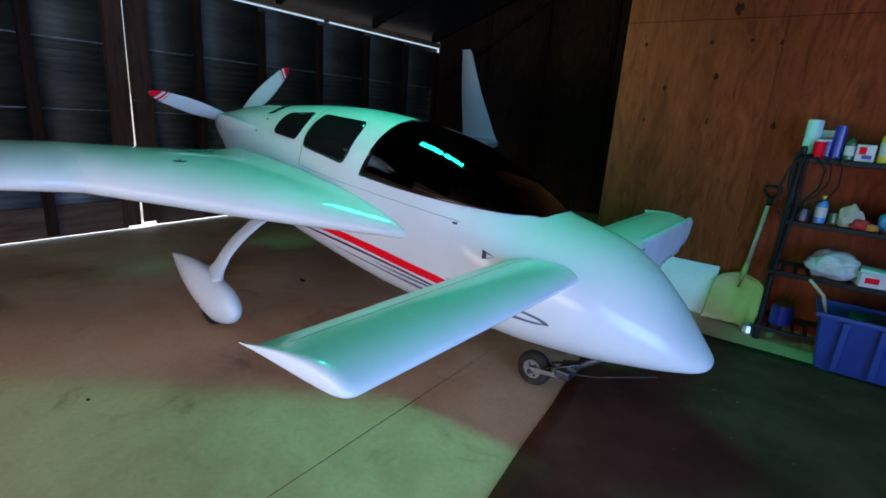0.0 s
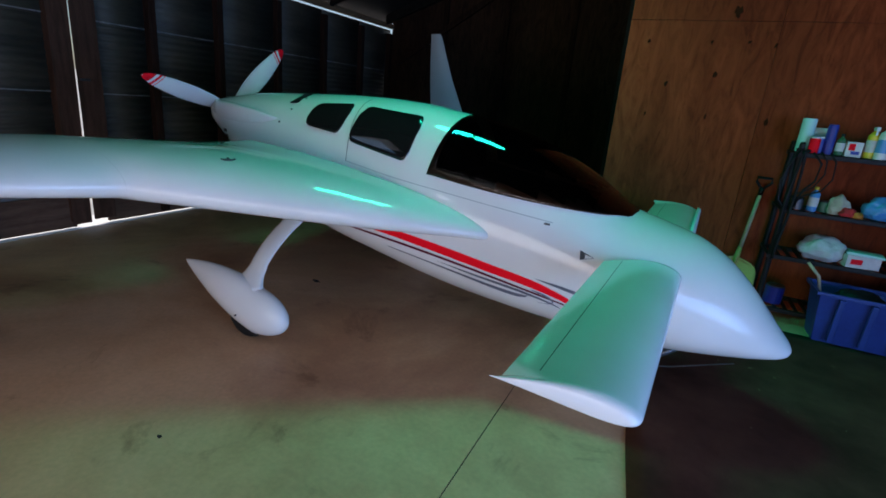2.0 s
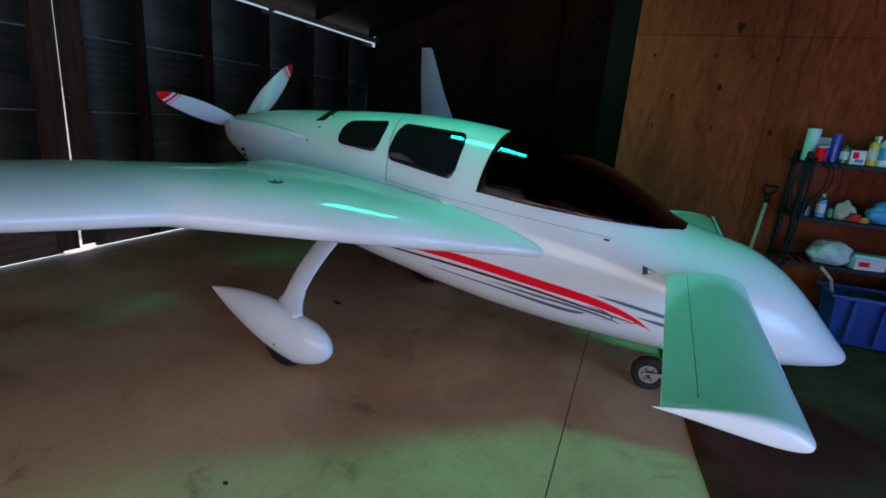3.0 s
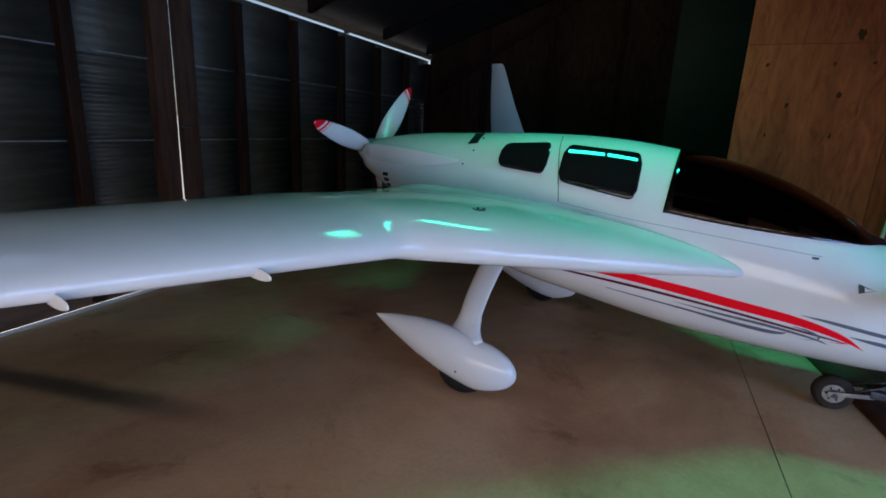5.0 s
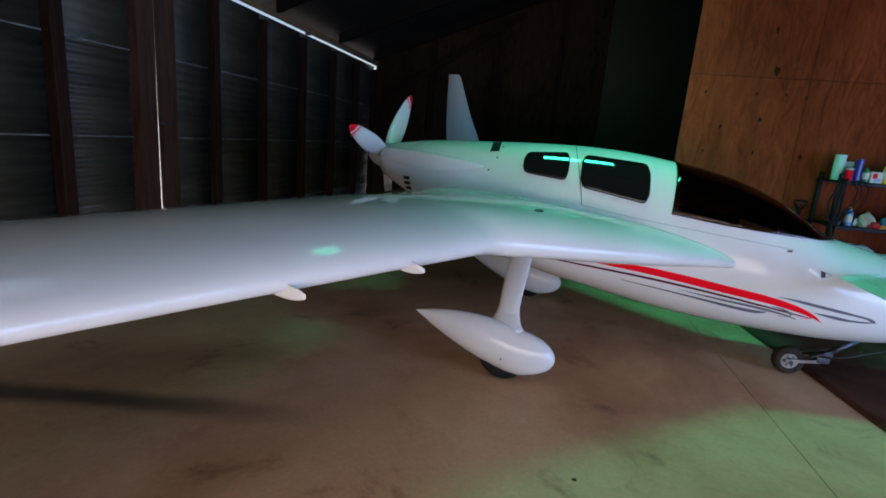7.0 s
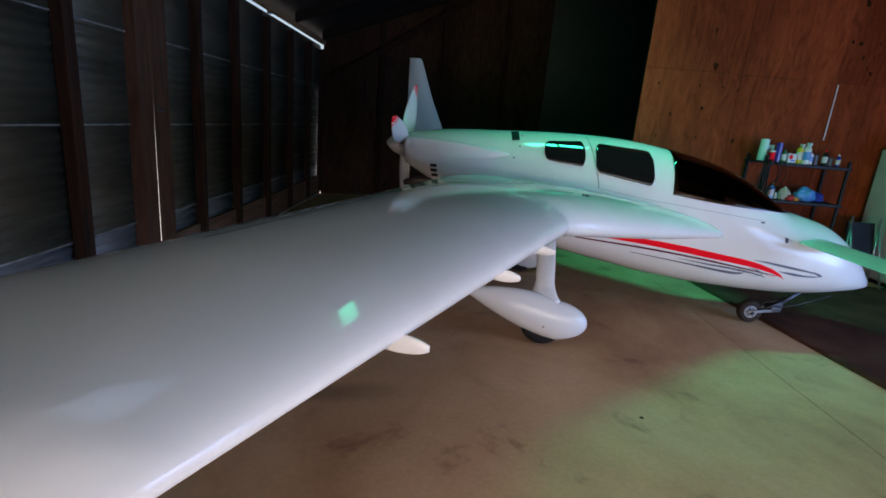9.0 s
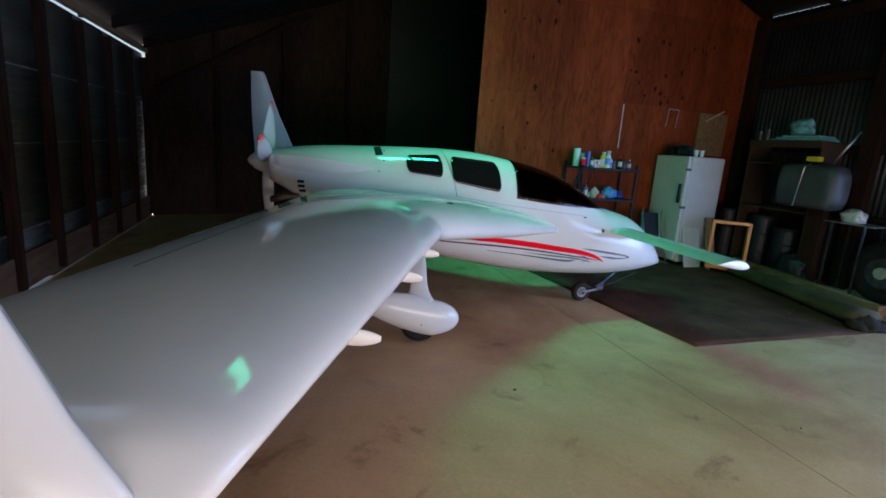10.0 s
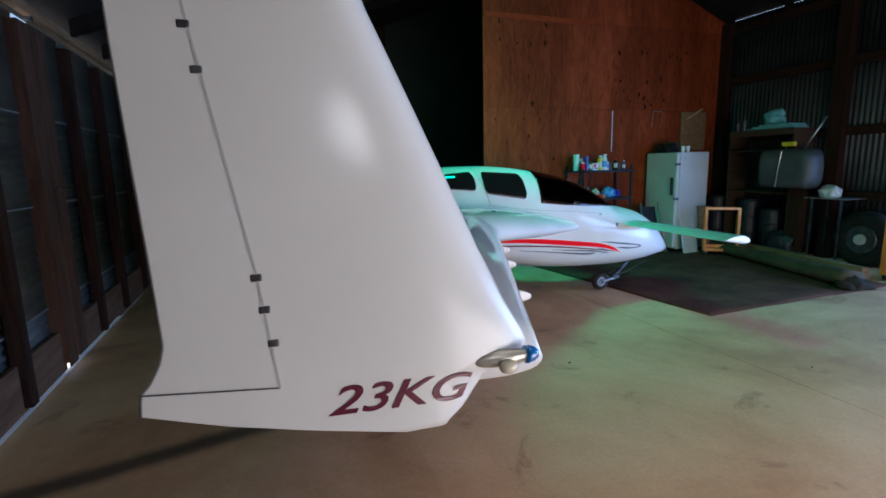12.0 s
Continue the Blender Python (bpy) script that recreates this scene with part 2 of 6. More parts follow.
MAROON = mat("maroon_vinyl_lettering", (0.11, 0.006, 0.024), 0.35, 0, 0.4)
PALEGAP = mat("pale_panel_gap", (0.42, 0.43, 0.44), 0.6)
SEAM = mat("dark_panel_gap", (0.05, 0.055, 0.06), 0.7)
RUBBER = grained("black_rubber", (0.006, 0.006, 0.006), (0.016, 0.015, 0.015), (1, 1, 1), 12, 0.7, 0.2, 90, spec=0.25)
TYREDUST = grained("dusty_tyre_rubber", (0.012, 0.010, 0.008), (0.050, 0.036, 0.026), (1, 1, 1), 9, 0.8, 0.2, 90, spec=0.2)
ALLOY = grained("machined_aluminium", (0.42, 0.42, 0.43), (0.62, 0.62, 0.63), (1, 1, 1), 9, 0.32, 0.08, 80, metal=0.9)
STEEL = grained("dark_steel", (0.06, 0.06, 0.065), (0.14, 0.14, 0.15), (1, 1, 1), 9, 0.45, 0.1, 80, metal=0.8)
SOOT = grained("sooty_engine_metal", (0.02, 0.016, 0.014), (0.10, 0.07, 0.05), (1, 1, 1), 9, 0.6, 0.3, 40, metal=0.5)
LENS = mat("blue_lens", (0.008, 0.16, 0.48), 0.08, 0, 1.0)
CLEAR = mat("cloudy_clear_lens", (0.62, 0.56, 0.42), 0.18, 0, 0.8)
CARPET = grained("brown_carpet", (0.062, 0.024, 0.015), (0.150, 0.064, 0.040), (1, 1, 1), 2.2, 0.95, 0.7, 240, spec=0.1)
CARPETBACK = grained("olive_carpet_backing", (0.052, 0.037, 0.020), (0.108, 0.080, 0.047), (1, 1, 1), 3, 0.9, 0.6, 160, spec=0.15)
ENAMEL = grained("white_enamel", (0.47, 0.485, 0.485), (0.57, 0.585, 0.585), (1, 1, 1), 2, 0.32, 0.02, 30, coat=0.3)
BLACK = grained("black_plastic", (0.004, 0.004, 0.0045), (0.010, 0.010, 0.0105), (1, 1, 1), 5, 0.5, 0.1, 50, spec=0.25)
BLUEBIN = grained("blue_plastic", (0.012, 0.035, 0.20), (0.02, 0.06, 0.30), (1, 1, 1), 3, 0.38, 0.08, 40)
BOARD = grained("white_foam_board", (0.62, 0.66, 0.70), (0.74, 0.78, 0.82), (1, 1, 1), 3, 0.6, 0.05, 40)
SHOVEL = grained("pale_yellow_plastic", (0.38, 0.38, 0.11), (0.48, 0.48, 0.18), (1, 1, 1), 4, 0.42, 0.08, 40)
HANDLE = grained("pale_wood_handle", (0.42, 0.33, 0.2), (0.6, 0.5, 0.34), (6, 6, 0.6), 4, 0.55, 0.15, 40)
BAG = grained("white_plastic_bag", (0.44, 0.46, 0.47), (0.62, 0.64, 0.65), (1, 1, 1), 9, 0.35, 0.6, 30)
AQUA = mat("pale_aqua_paper", (0.42, 0.74, 0.70), 0.55)
NAVY = mat("navy_blue_print", (0.015, 0.03, 0.28), 0.3, 0, 0.3)
SKYBLUE = mat("sky_blue_plastic", (0.06, 0.28, 0.62), 0.35, 0, 0.2)
YELLOW = mat("yellow_plastic", (0.72, 0.55, 0.03), 0.4)
REDCLOTH = grained("red_cloth", (0.40, 0.015, 0.02), (0.62, 0.04, 0.04), (1, 1, 1), 8, 0.9, 0.5, 120)
ORANGE = grained("orange_cloth", (0.55, 0.16, 0.02), (0.72, 0.28, 0.05), (1, 1, 1), 8, 0.9, 0.5, 120)
CREAM = grained("cream_work_glove", (0.42, 0.40, 0.30), (0.60, 0.58, 0.46), (1, 1, 1), 8, 0.9, 0.5, 120)
WHITE = grained("white_plastic", (0.62, 0.64, 0.64), (0.76, 0.78, 0.78), (1, 1, 1), 4, 0.4, 0.03, 40)
GREENGLASS = mat("green_plastic", (0.03, 0.13, 0.06), 0.25, 0, 0.3)
CARDBOARD = grained("printed_carton", (0.52, 0.50, 0.48), (0.72, 0.70, 0.68), (1, 1, 1), 5, 0.6, 0.05, 60)
GREYPLASTIC = grained("dull_grey_moulding", (0.035, 0.04, 0.042), (0.07, 0.078, 0.08), (1, 1, 1), 2, 0.5, 0.06, 40)
DENIM = grained("dark_blue_drum", (0.003, 0.004, 0.008), (0.007, 0.009, 0.017), (1, 1, 1), 2, 0.5, 0.1, 40)
TEALCLOTH = grained("teal_cloth", (0.10, 0.36, 0.40), (0.20, 0.52, 0.56), (1, 1, 1), 6, 0.85, 0.5, 60)
RACKWOOD = grained("brown_shelf_board", (0.030, 0.013, 0.006), (0.062, 0.027, 0.012), (1, 6, 6), 4, 0.75, 0.2, 30)
PALEMETAL = grained("dusty_pale_metal", (0.30, 0.30, 0.29), (0.48, 0.48, 0.46), (1, 1, 1), 6, 0.5, 0.1, 50)
NAVMETAL = grained("tarnished_silver", (0.40, 0.37, 0.31), (0.62, 0.59, 0.53), (1, 1, 1), 14, 0.3, 0.05, 80, metal=0.55)
GRIME = mat("dark_knot", (0.042, 0.014, 0.006), 1.0, 0, 0, 0.05)
# rafter timber near-black, the dark of the roof space put into its colour
SHADEWOOD = grained("shaded_rafter_timber", (0.006, 0.005, 0.004), (0.016, 0.012, 0.010), (4, 4, 4), 3, 0.9, 0.3, 30, spec=0.1)
FRAY = grained("dark_frayed_backing", (0.016, 0.012, 0.009), (0.05, 0.04, 0.028), (1, 1, 1), 12, 0.95, 0.8, 90, spec=0.1)
LEDGER = grained("red_brown_board", (0.20, 0.03, 0.010), (0.32, 0.055, 0.016), (0.6, 5, 5), 4, 0.8, 0.2, 30, spec=0.1)
SHEETCLOTH = grained("white_sheet", (0.62, 0.61, 0.62), (0.74, 0.73, 0.74), (1, 1, 1), 5, 0.75, 0.15, 90, spec=0.2)
CEMENT = grained("pale_cement", (0.62, 0.61, 0.59), (0.80, 0.79, 0.77), (1, 1, 1), 3, 0.85, 0.3, 40)
GROUND = grained("gravel_apron", (0.34, 0.33, 0.315), (0.50, 0.49, 0.47), (1, 1, 1), 2, 0.9, 0.4, 60)
DUST = mat("dark_joint", (0.03, 0.022, 0.017), 0.9)


def fibreglass_material(name, colour):
    m = mat(name, colour, 0.4)
    b = m.node_tree.nodes["Principled BSDF"]
    out = m.node_tree.nodes["Material Output"]
    t = node(m, "ShaderNodeBsdfTranslucent", Color=(*colour, 1))
    mx = node(m, "ShaderNodeMixShader", Fac=0.7)
    wire(m, b, 0, mx, 1)
    wire(m, t, 0, mx, 2)
    wire(m, mx, 0, out, "Surface")
    return m


FIBREGLASS = fibreglass_material("green_translucent_fibreglass", (0.04, 0.7, 0.3))
WHITEGLASS = fibreglass_material("milky_translucent_fibreglass", (0.7, 0.72, 0.74))


# ---- mesh helpers ----
def link_mesh(name, bm, material, smooth=False, bevel=0.0, weld=False):
    if weld:
        bmesh.ops.remove_doubles(bm, verts=bm.verts, dist=1e-5)
    bmesh.ops.recalc_face_normals(bm, faces=bm.faces)
    me = bpy.data.meshes.new(name)
    bm.to_mesh(me)
    bm.free()
    for p in me.polygons:
        p.use_smooth = smooth
    me.materials.append(material)
    ob = new(name, me)
    if bevel:
        md = ob.modifiers.new("bevel", "BEVEL")
        md.width, md.segments, md.limit_method, md.angle_limit = bevel, 2, "ANGLE", radians(40)
    return ob


def part(name, bm, material, parent, label="", smooth=False, bevel=0.0, weld=False):
    ob = link_mesh(name, bm, material, smooth, bevel, weld)
    ob.parent = parent
    if label:
        tagged(ob, label)
    return ob


def thing(name, label, category, m=None, group="", kind=""):
    ob = new(name)
    ob.empty_display_size = 0.1
    if m is not None:
        ob.matrix_world = m
    return tagged(ob, label, category, group, kind)


def box(x0, x1, y0, y1, z0, z1, bm=None, m=None):
    bm = bm or bmesh.new()
    vs = [bm.verts.new((x, y, z)) for z in (z0, z1) for y in (y0, y1) for x in (x0, x1)]
    if m is not None:
        for v in vs:
            v.co = m @ v.co
    for f in ((0, 2, 3, 1), (4, 5, 7, 6), (0, 1, 5, 4), (2, 6, 7, 3), (0, 4, 6, 2), (1, 3, 7, 5)):
        bm.faces.new([vs[i] for i in f])
    return bm


def rings(loops, bm=None, cap=True, closed=True):
    """A skin over rings of points; every ring has the same count."""
    bm = bm or bmesh.new()
    made = [[bm.verts.new(p) for p in loop] for loop in loops]
    n = len(made[0])
    for a, b in zip(made, made[1:]):
        for i in range(n if closed else n - 1):
            j = (i + 1) % n
            bm.faces.new((a[i], a[j], b[j], b[i]))
    if cap and closed:
        bm.faces.new(made[0])
        bm.faces.new(made[-1])
    return bm


def circle(centre, radius, n=20, axis="z"):
    out = []
    for i in range(n):
        a = 2 * math.pi * i / n
        c, s = radius * math.cos(a), radius * math.sin(a)
        d = {"z": (c, s, 0), "y": (c, 0, s), "x": (0, c, s)}[axis]
        out.append(Vector(centre) + Vector(d))
    return out


def turned(profile, n=20, centre=(0, 0, 0), axis="z", bm=None):
    """A body of revolution from (radius, height) pairs."""
    loops = []
    for r, h in profile:
        d = {"z": (0, 0, h), "y": (0, h, 0), "x": (h, 0, 0)}[axis]
        loops.append(circle(Vector(centre) + Vector(d), max(r, 1e-4), n, axis))
    return rings(loops, bm)


def tube(points, radius, n=10, bm=None, flat=1.0):
    """A bar of round section along points."""
    pts = [Vector(p) for p in points]
    loops = []
    for i, p in enumerate(pts):
        d = (pts[min(i + 1, len(pts) - 1)] - pts[max(i - 1, 0)]).normalized()
        side = d.cross(Vector((0.13, 0.31, 0.94))).normalized()
        up = side.cross(d)
        r = radius[i] if isinstance(radius, (list, tuple)) else radius
        loops.append([p + side * r * math.cos(2 * math.pi * k / n) + up * r * flat * math.sin(2 * math.pi * k / n) for k in range(n)])
    return rings(loops, bm)


def corrugated(u0, u1, z0, z1, vertical, amp=0.009, pitch=0.076):
    """Grid (u, height, depth) of a wavy sheet."""
    bm = bmesh.new()
    a0, a1 = (u0, u1) if vertical else (z0, z1)
    n = max(2, int((a1 - a0) / pitch * 8))
    rows = []
    for i in range(n + 1):
        a = a0 + (a1 - a0) * i / n
        d = amp * math.sin(2 * math.pi * a / pitch)
        rows.append([(a, z0, d), (a, z1, d)] if vertical else [(u0, a, d), (u1, a, d)])
    return rows, bm


def sheet_on_x(x, y0, y1, z0, z1, vertical, name, material, parent, amp=0.009):
    rows, bm = corrugated(y0, y1, z0, z1, vertical, amp)
    made = [[bm.verts.new((x + d, u, z)) for u, z, d in r] for r in rows]
    for a, b in zip(made, made[1:]):
        bm.faces.new((a[0], a[1], b[1], b[0]))
    ob = part(name, bm, material, parent, smooth=True)
    md = ob.modifiers.new("thick", "SOLIDIFY")
    md.thickness = 0.002
    return ob


def lerp(table, x):
    """Smooth interpolation in a short table of (x, value)."""
    if x <= table[0][0]:
        return table[0][1]
    for k in range(len(table) - 1):
        x0, y0 = table[k]
        x1, y1 = table[k + 1]
        if x <= x1:
            xm, ym = table[k - 1] if k else (2 * x0 - x1, 2 * y0 - y1)
            xp, yp = table[k + 2] if k + 2 < len(table) else (2 * x1 - x0, 2 * y1 - y0)
            t = (x - x0) / (x1 - x0)
            m0 = (y1 - ym) / (x1 - xm) * (x1 - x0)
            m1 = (yp - y0) / (xp - x0) * (x1 - x0)
            return y0 * (2 * t ** 3 - 3 * t * t + 1) + m0 * (t ** 3 - 2 * t * t + t) + y1 * (3 * t * t - 2 * t ** 3) + m1 * (t ** 3 - t * t)
    return table[-1][1]


# ---- the hangar ----
def build_floor():
    bm = bmesh.new()
    xs = [-6.6, -6.11, -5.7, -5.3, -4.9, -4.3, -3.7, -0.983]
    fall = [-0.13, -0.125, -0.105, -0.08, -0.055, -0.02, 0.0, 0.0]
    loops = []
    for x, z in zip(xs, fall):
        loops.append([(x, YS - 0.3, z), (x, YN + 0.3, z), (x, YN + 0.3, -0.25), (x, YS - 0.3, -0.25)])
    rings(loops, bm)
    box(-0.977, XE + 0.4, YS - 0.3, YN + 0.3, -0.25, 0.0, bm)
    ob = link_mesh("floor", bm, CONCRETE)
    tagged(ob, "brown stained concrete hangar floor with a control joint", "floor", kind="structure")
    part("floor_joint", box(-0.984, -0.976, YS - 0.25, YN + 0.25, -0.2, -0.006), DUST, ob)
    # added pale strip, so the sunlight in the door gap reads white
    s = link_mesh("threshold", box(-6.58, XW - 0.004, YS - 0.2, YN + 0.2, -0.22, -0.12), CEMENT)
    tagged(s, "added pale strip whitening the sunlit gap under the sliding doors", "threshold", kind="structure")
    g = link_mesh("ground", box(-400, 400, -400, 400, -0.6, -0.26), GROUND)
    tagged(g, "grey gravel ground outside the hangar", "ground", kind="structure")


def build_west():
    w = thing("wall_west", "sliding doors of dark horizontal corrugated steel on timber posts", "wall", kind="structure")
    gaps = [(YS, 1.78), (1.78, 2.70), (2.70, 3.56), (3.84, 4.48), (4.48, 5.40), (5.40, 6.45), (6.45, 7.5), (7.5, 8.55), (8.55, YN)]
    for k, (a, b) in enumerate(gaps):
        for z0, z1, off, amp in ((0.0, 0.48, -0.008, 0.008), (0.46, 1.32, 0.0, 0.008), (1.29, 2.05, 0.010, 0.007), (2.02, 2.825, 0.018, 0.0015)):
            sheet_on_x(XW - 0.066 + off, a - (0.01 if k not in (0, 3) else 0), b, z0, z1, False, "steel_sheet", LOWTIN if z1 < 0.5 else TINDARK, w, amp)
    for a, b in ((YS, 3.40), (3.85, YN)):
        for z, x in ((0.47, 0.010), (1.315, 0.019), (2.045, 0.026)):
            part("lap_strip", box(XW - 0.066 + x, XW - 0.060 + x, a, b, z - 0.006, z + 0.006), LAPEDGE, w)
    for y, wd in ((-2.2, 0.10), (-1.0, 0.1), (0.6, 0.10), (1.75, 0.10), (2.68, 0.10), (4.47, 0.09), (5.40, 0.09), (6.45, 0.09), (7.5, 0.09), (8.55, 0.09), (9.5, 0.1)):
        part("post", box(XW - 0.045, XW + 0.05, y - wd / 2, y + wd / 2, -0.06, 2.75), TIMBER, w, bevel=0.006)
    for a, c, d in ((3.40, 3.585, 0.011), (3.617, 3.85, -0.009)):
        lower, upper = ((a, c), (a, c + d)) if d > 0 else ((a, c), (a + d, c))
        loops = []
        for z, (y0, y1) in ((-0.055 if d > 0 else -0.03, lower), (2.1, upper), (2.75, upper)):
            loops.append([(XW + 0.034, y0, z), (XW + 0.034, y1, z), (XW + 0.044, y1, z), (XW + 0.044, y0, z)])
        stile = part("meeting_stile", rings(loops), STILEWOOD, w)
        y = a if d > 0 else c - 0.022
        part("return_board", box(XW - 0.07, XW + 0.033, y, y + 0.022, -0.02, 2.75), STILEWOOD, stile)
    # sill boards with a gap of daylight below them
    for a, b, z in ((YS, 3.46, -0.092), (3.80, 5.2, -0.088), (5.2, YN, -0.115)):
        part("sill_board", box(XW - 0.05, XW - 0.005, a, b, z, 0.26), SILLWOOD, w, bevel=0.005)
    # header above the slit of daylight
    part("header", box(XW - 0.02, XW + 0.05, YS, YN, 2.846, 2.93), BEAMWOOD, w, bevel=0.01)
    for y in (2.0, 3.75, 6.6):
        part("bracket", box(XW - 0.03, XW + 0.03, y - 0.03, y + 0.03, 2.82, 2.895), STEEL, w)
    for y, z in ((3.66, 1.45),):
        part("door_latch", box(XW + 0.05, XW + 0.075, y - 0.035, y + 0.06, z - 0.012, z + 0.012), STEEL, w, bevel=0.003)


def build_back():
    w = thing("wall_back", "dark brown plywood back wall with a black plastic sheet", "wall", kind="structure")
    x = XW + 0.004
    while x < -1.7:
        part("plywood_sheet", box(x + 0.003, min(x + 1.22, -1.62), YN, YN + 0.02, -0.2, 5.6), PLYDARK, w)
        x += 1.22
    part("black_sheet", box(-1.62, XE, YN - 0.02, YN + 0.02, 0, 5.6), BLACKOUT, w)
    for px in (-4.9, -3.68, -2.46):
        part("stud", box(px - 0.045, px + 0.045, YN - 0.07, YN - 0.002, 0, 4.4), TIMBER, w, bevel=0.005)
    part("brace", box(-0.05, 0.05, -0.06, -0.01, 0, 3.2, m=pose(-5.9, YN - 0.08, 2.2, 0, 58, 0)), TIMBER, w)


def build_partition():
    w = thing("wall_north", "orange plywood partition wall with visible sheet joints and knots", "wall", kind="structure")
    for r, (z0, z1) in enumerate(((0.0, 2.456), (2.459, 3.848), (3.851, 5.55))):
        x = -1.06
        k = 0
        while x < XE - 0.01:
            x1 = min(x + 1.22, XE)
            dy = 0.004 * ((k * 7 + r * 3) % 3)
            part("plywood_sheet", box(x + 0.0008, x1 - 0.0008, YP - dy, YP + 0.018, z0, z1), PLY, w, bevel=0.002)
            x = x1
            k += 1
    part("ledger", box(-1.05, 1.1, YP - 0.03, YP - 0.0095, 3.79, 3.87), LEDGER, w, "red-brown ledger board", bevel=0.003)
    part("frame", box(-1.04, XE, YP + 0.018, YP + 0.10, 0, 5.55), TIMBER, w)
    # dark knots and plugged holes in the veneer
    rng = random.Random(5)
    spots = [(-0.19, 2.525), (-0.27, 2.95), (-0.87, 2.27), (-0.34, 2.28), (-0.05, 2.29), (0.15, 2.27), (-0.78, 1.63), (-0.26, 1.64), (0.23, 1.64), (-0.65, 1.91), (-0.26, 2.01),
             (-0.78, 3.48), (-0.47, 3.44), (-0.22, 3.44), (0.03, 3.47), (0.04, 3.74), (-0.79, 3.74), (1.54, 2.94), (2.12, 2.94), (1.95, 2.72), (2.06, 2.66), (2.51, 2.64), (1.98, 3.43), (2.1, 3.42), (2.67, 3.43), (3.0, 3.47), (2.6, 3.4), (1.62, 2.78), (1.70, 2.66), (1.76, 2.60), (1.78, 2.96), (2.10, 2.52), (2.16, 2.62), (2.24, 2.55), (1.44, 2.95), (1.50, 3.40), (2.34, 2.42), (2.42, 3.02), (2.78, 3.40), (2.86, 3.36)]
    for x, z in spots:
        big = 1.25 if z > 2.4 else 0.7
        big *= rng.uniform(0.45, 1.05)
        rx, rz = big * rng.uniform(0.016, 0.034), big * rng.uniform(0.03, 0.06)
        bm = bmesh.new()
        ring = []
        for i in range(14):
            a = 2 * math.pi * i / 14
            q = rng.uniform(0.55, 1.2)
            ring.append((x + rx * q * math.cos(a), z + rz * q * math.sin(a)))
        rings([[(px, YP - 0.0095, pz) for px, pz in ring], [(px, YP - 0.0125, pz) for px, pz in ring]], bm)
        part("knot", bm, GRIME, w)


def build_east():
    w = thing("wall_east", "vertical corrugated steel wall on dark timber girts", "wall", kind="structure")
    spans = [(YS, WINE[0], 0, 4.077), (WINE[0], WINE[1], 0, WINE[2]), (WINE[0], WINE[1], WINE[3], 4.077)]
    y = WINE[1]
    while y < YN:
        spans.append((y, min(y + 1.6, YN), 0, 4.077))
        y += 1.59
    for a, c, z0, z1 in spans:
        sheet_on_x(XE + 0.11, a, c, z0, z1, True, "steel_sheet", TIN, w)
    for z in (0.10, 0.98, 1.95, 2.98, 3.9):
        part("girt", box(XE - 0.02, XE + 0.095, YS if not WINE[2] - 0.1 < z < WINE[3] + 0.1 else WINE[1] + 0.05, YP - 0.01, z - 0.065, z + 0.065), TIMBER, w, bevel=0.006)
    for y in (1.57, 3.66, 5.70):
        part("post", box(XE - 0.14, XE - 0.022, y - 0.1, y + 0.1, 0, 4.0), TIMBER, w, bevel=0.008)


def build_south():
    w = thing("wall_south", "corrugated steel front wall with an open doorway and two small windows", "wall", kind="structure")
    d0, d1, dh = DOOR
    a0, a1, z0, z1 = WIN
    c0, c1, s0, s1 = WINC
    for x0, x1, b, t in ((XW - 0.1, a0, 0, 5.6), (a0, a1, 0, z0), (a0, a1, z1, 5.6), (a1, d0, 0, 5.6), (d0, d1, dh, 5.6), (d1, c0, 0, 5.6), (c0, c1, 0, s0), (c0, c1, s1, 5.6), (c1, XE + 0.2, 0, 5.6)):
        if x1 - x0 > 0.01:
            part("wall_panel", box(x0, x1, YS, YS + 0.08, b, t), TINDARK, w)


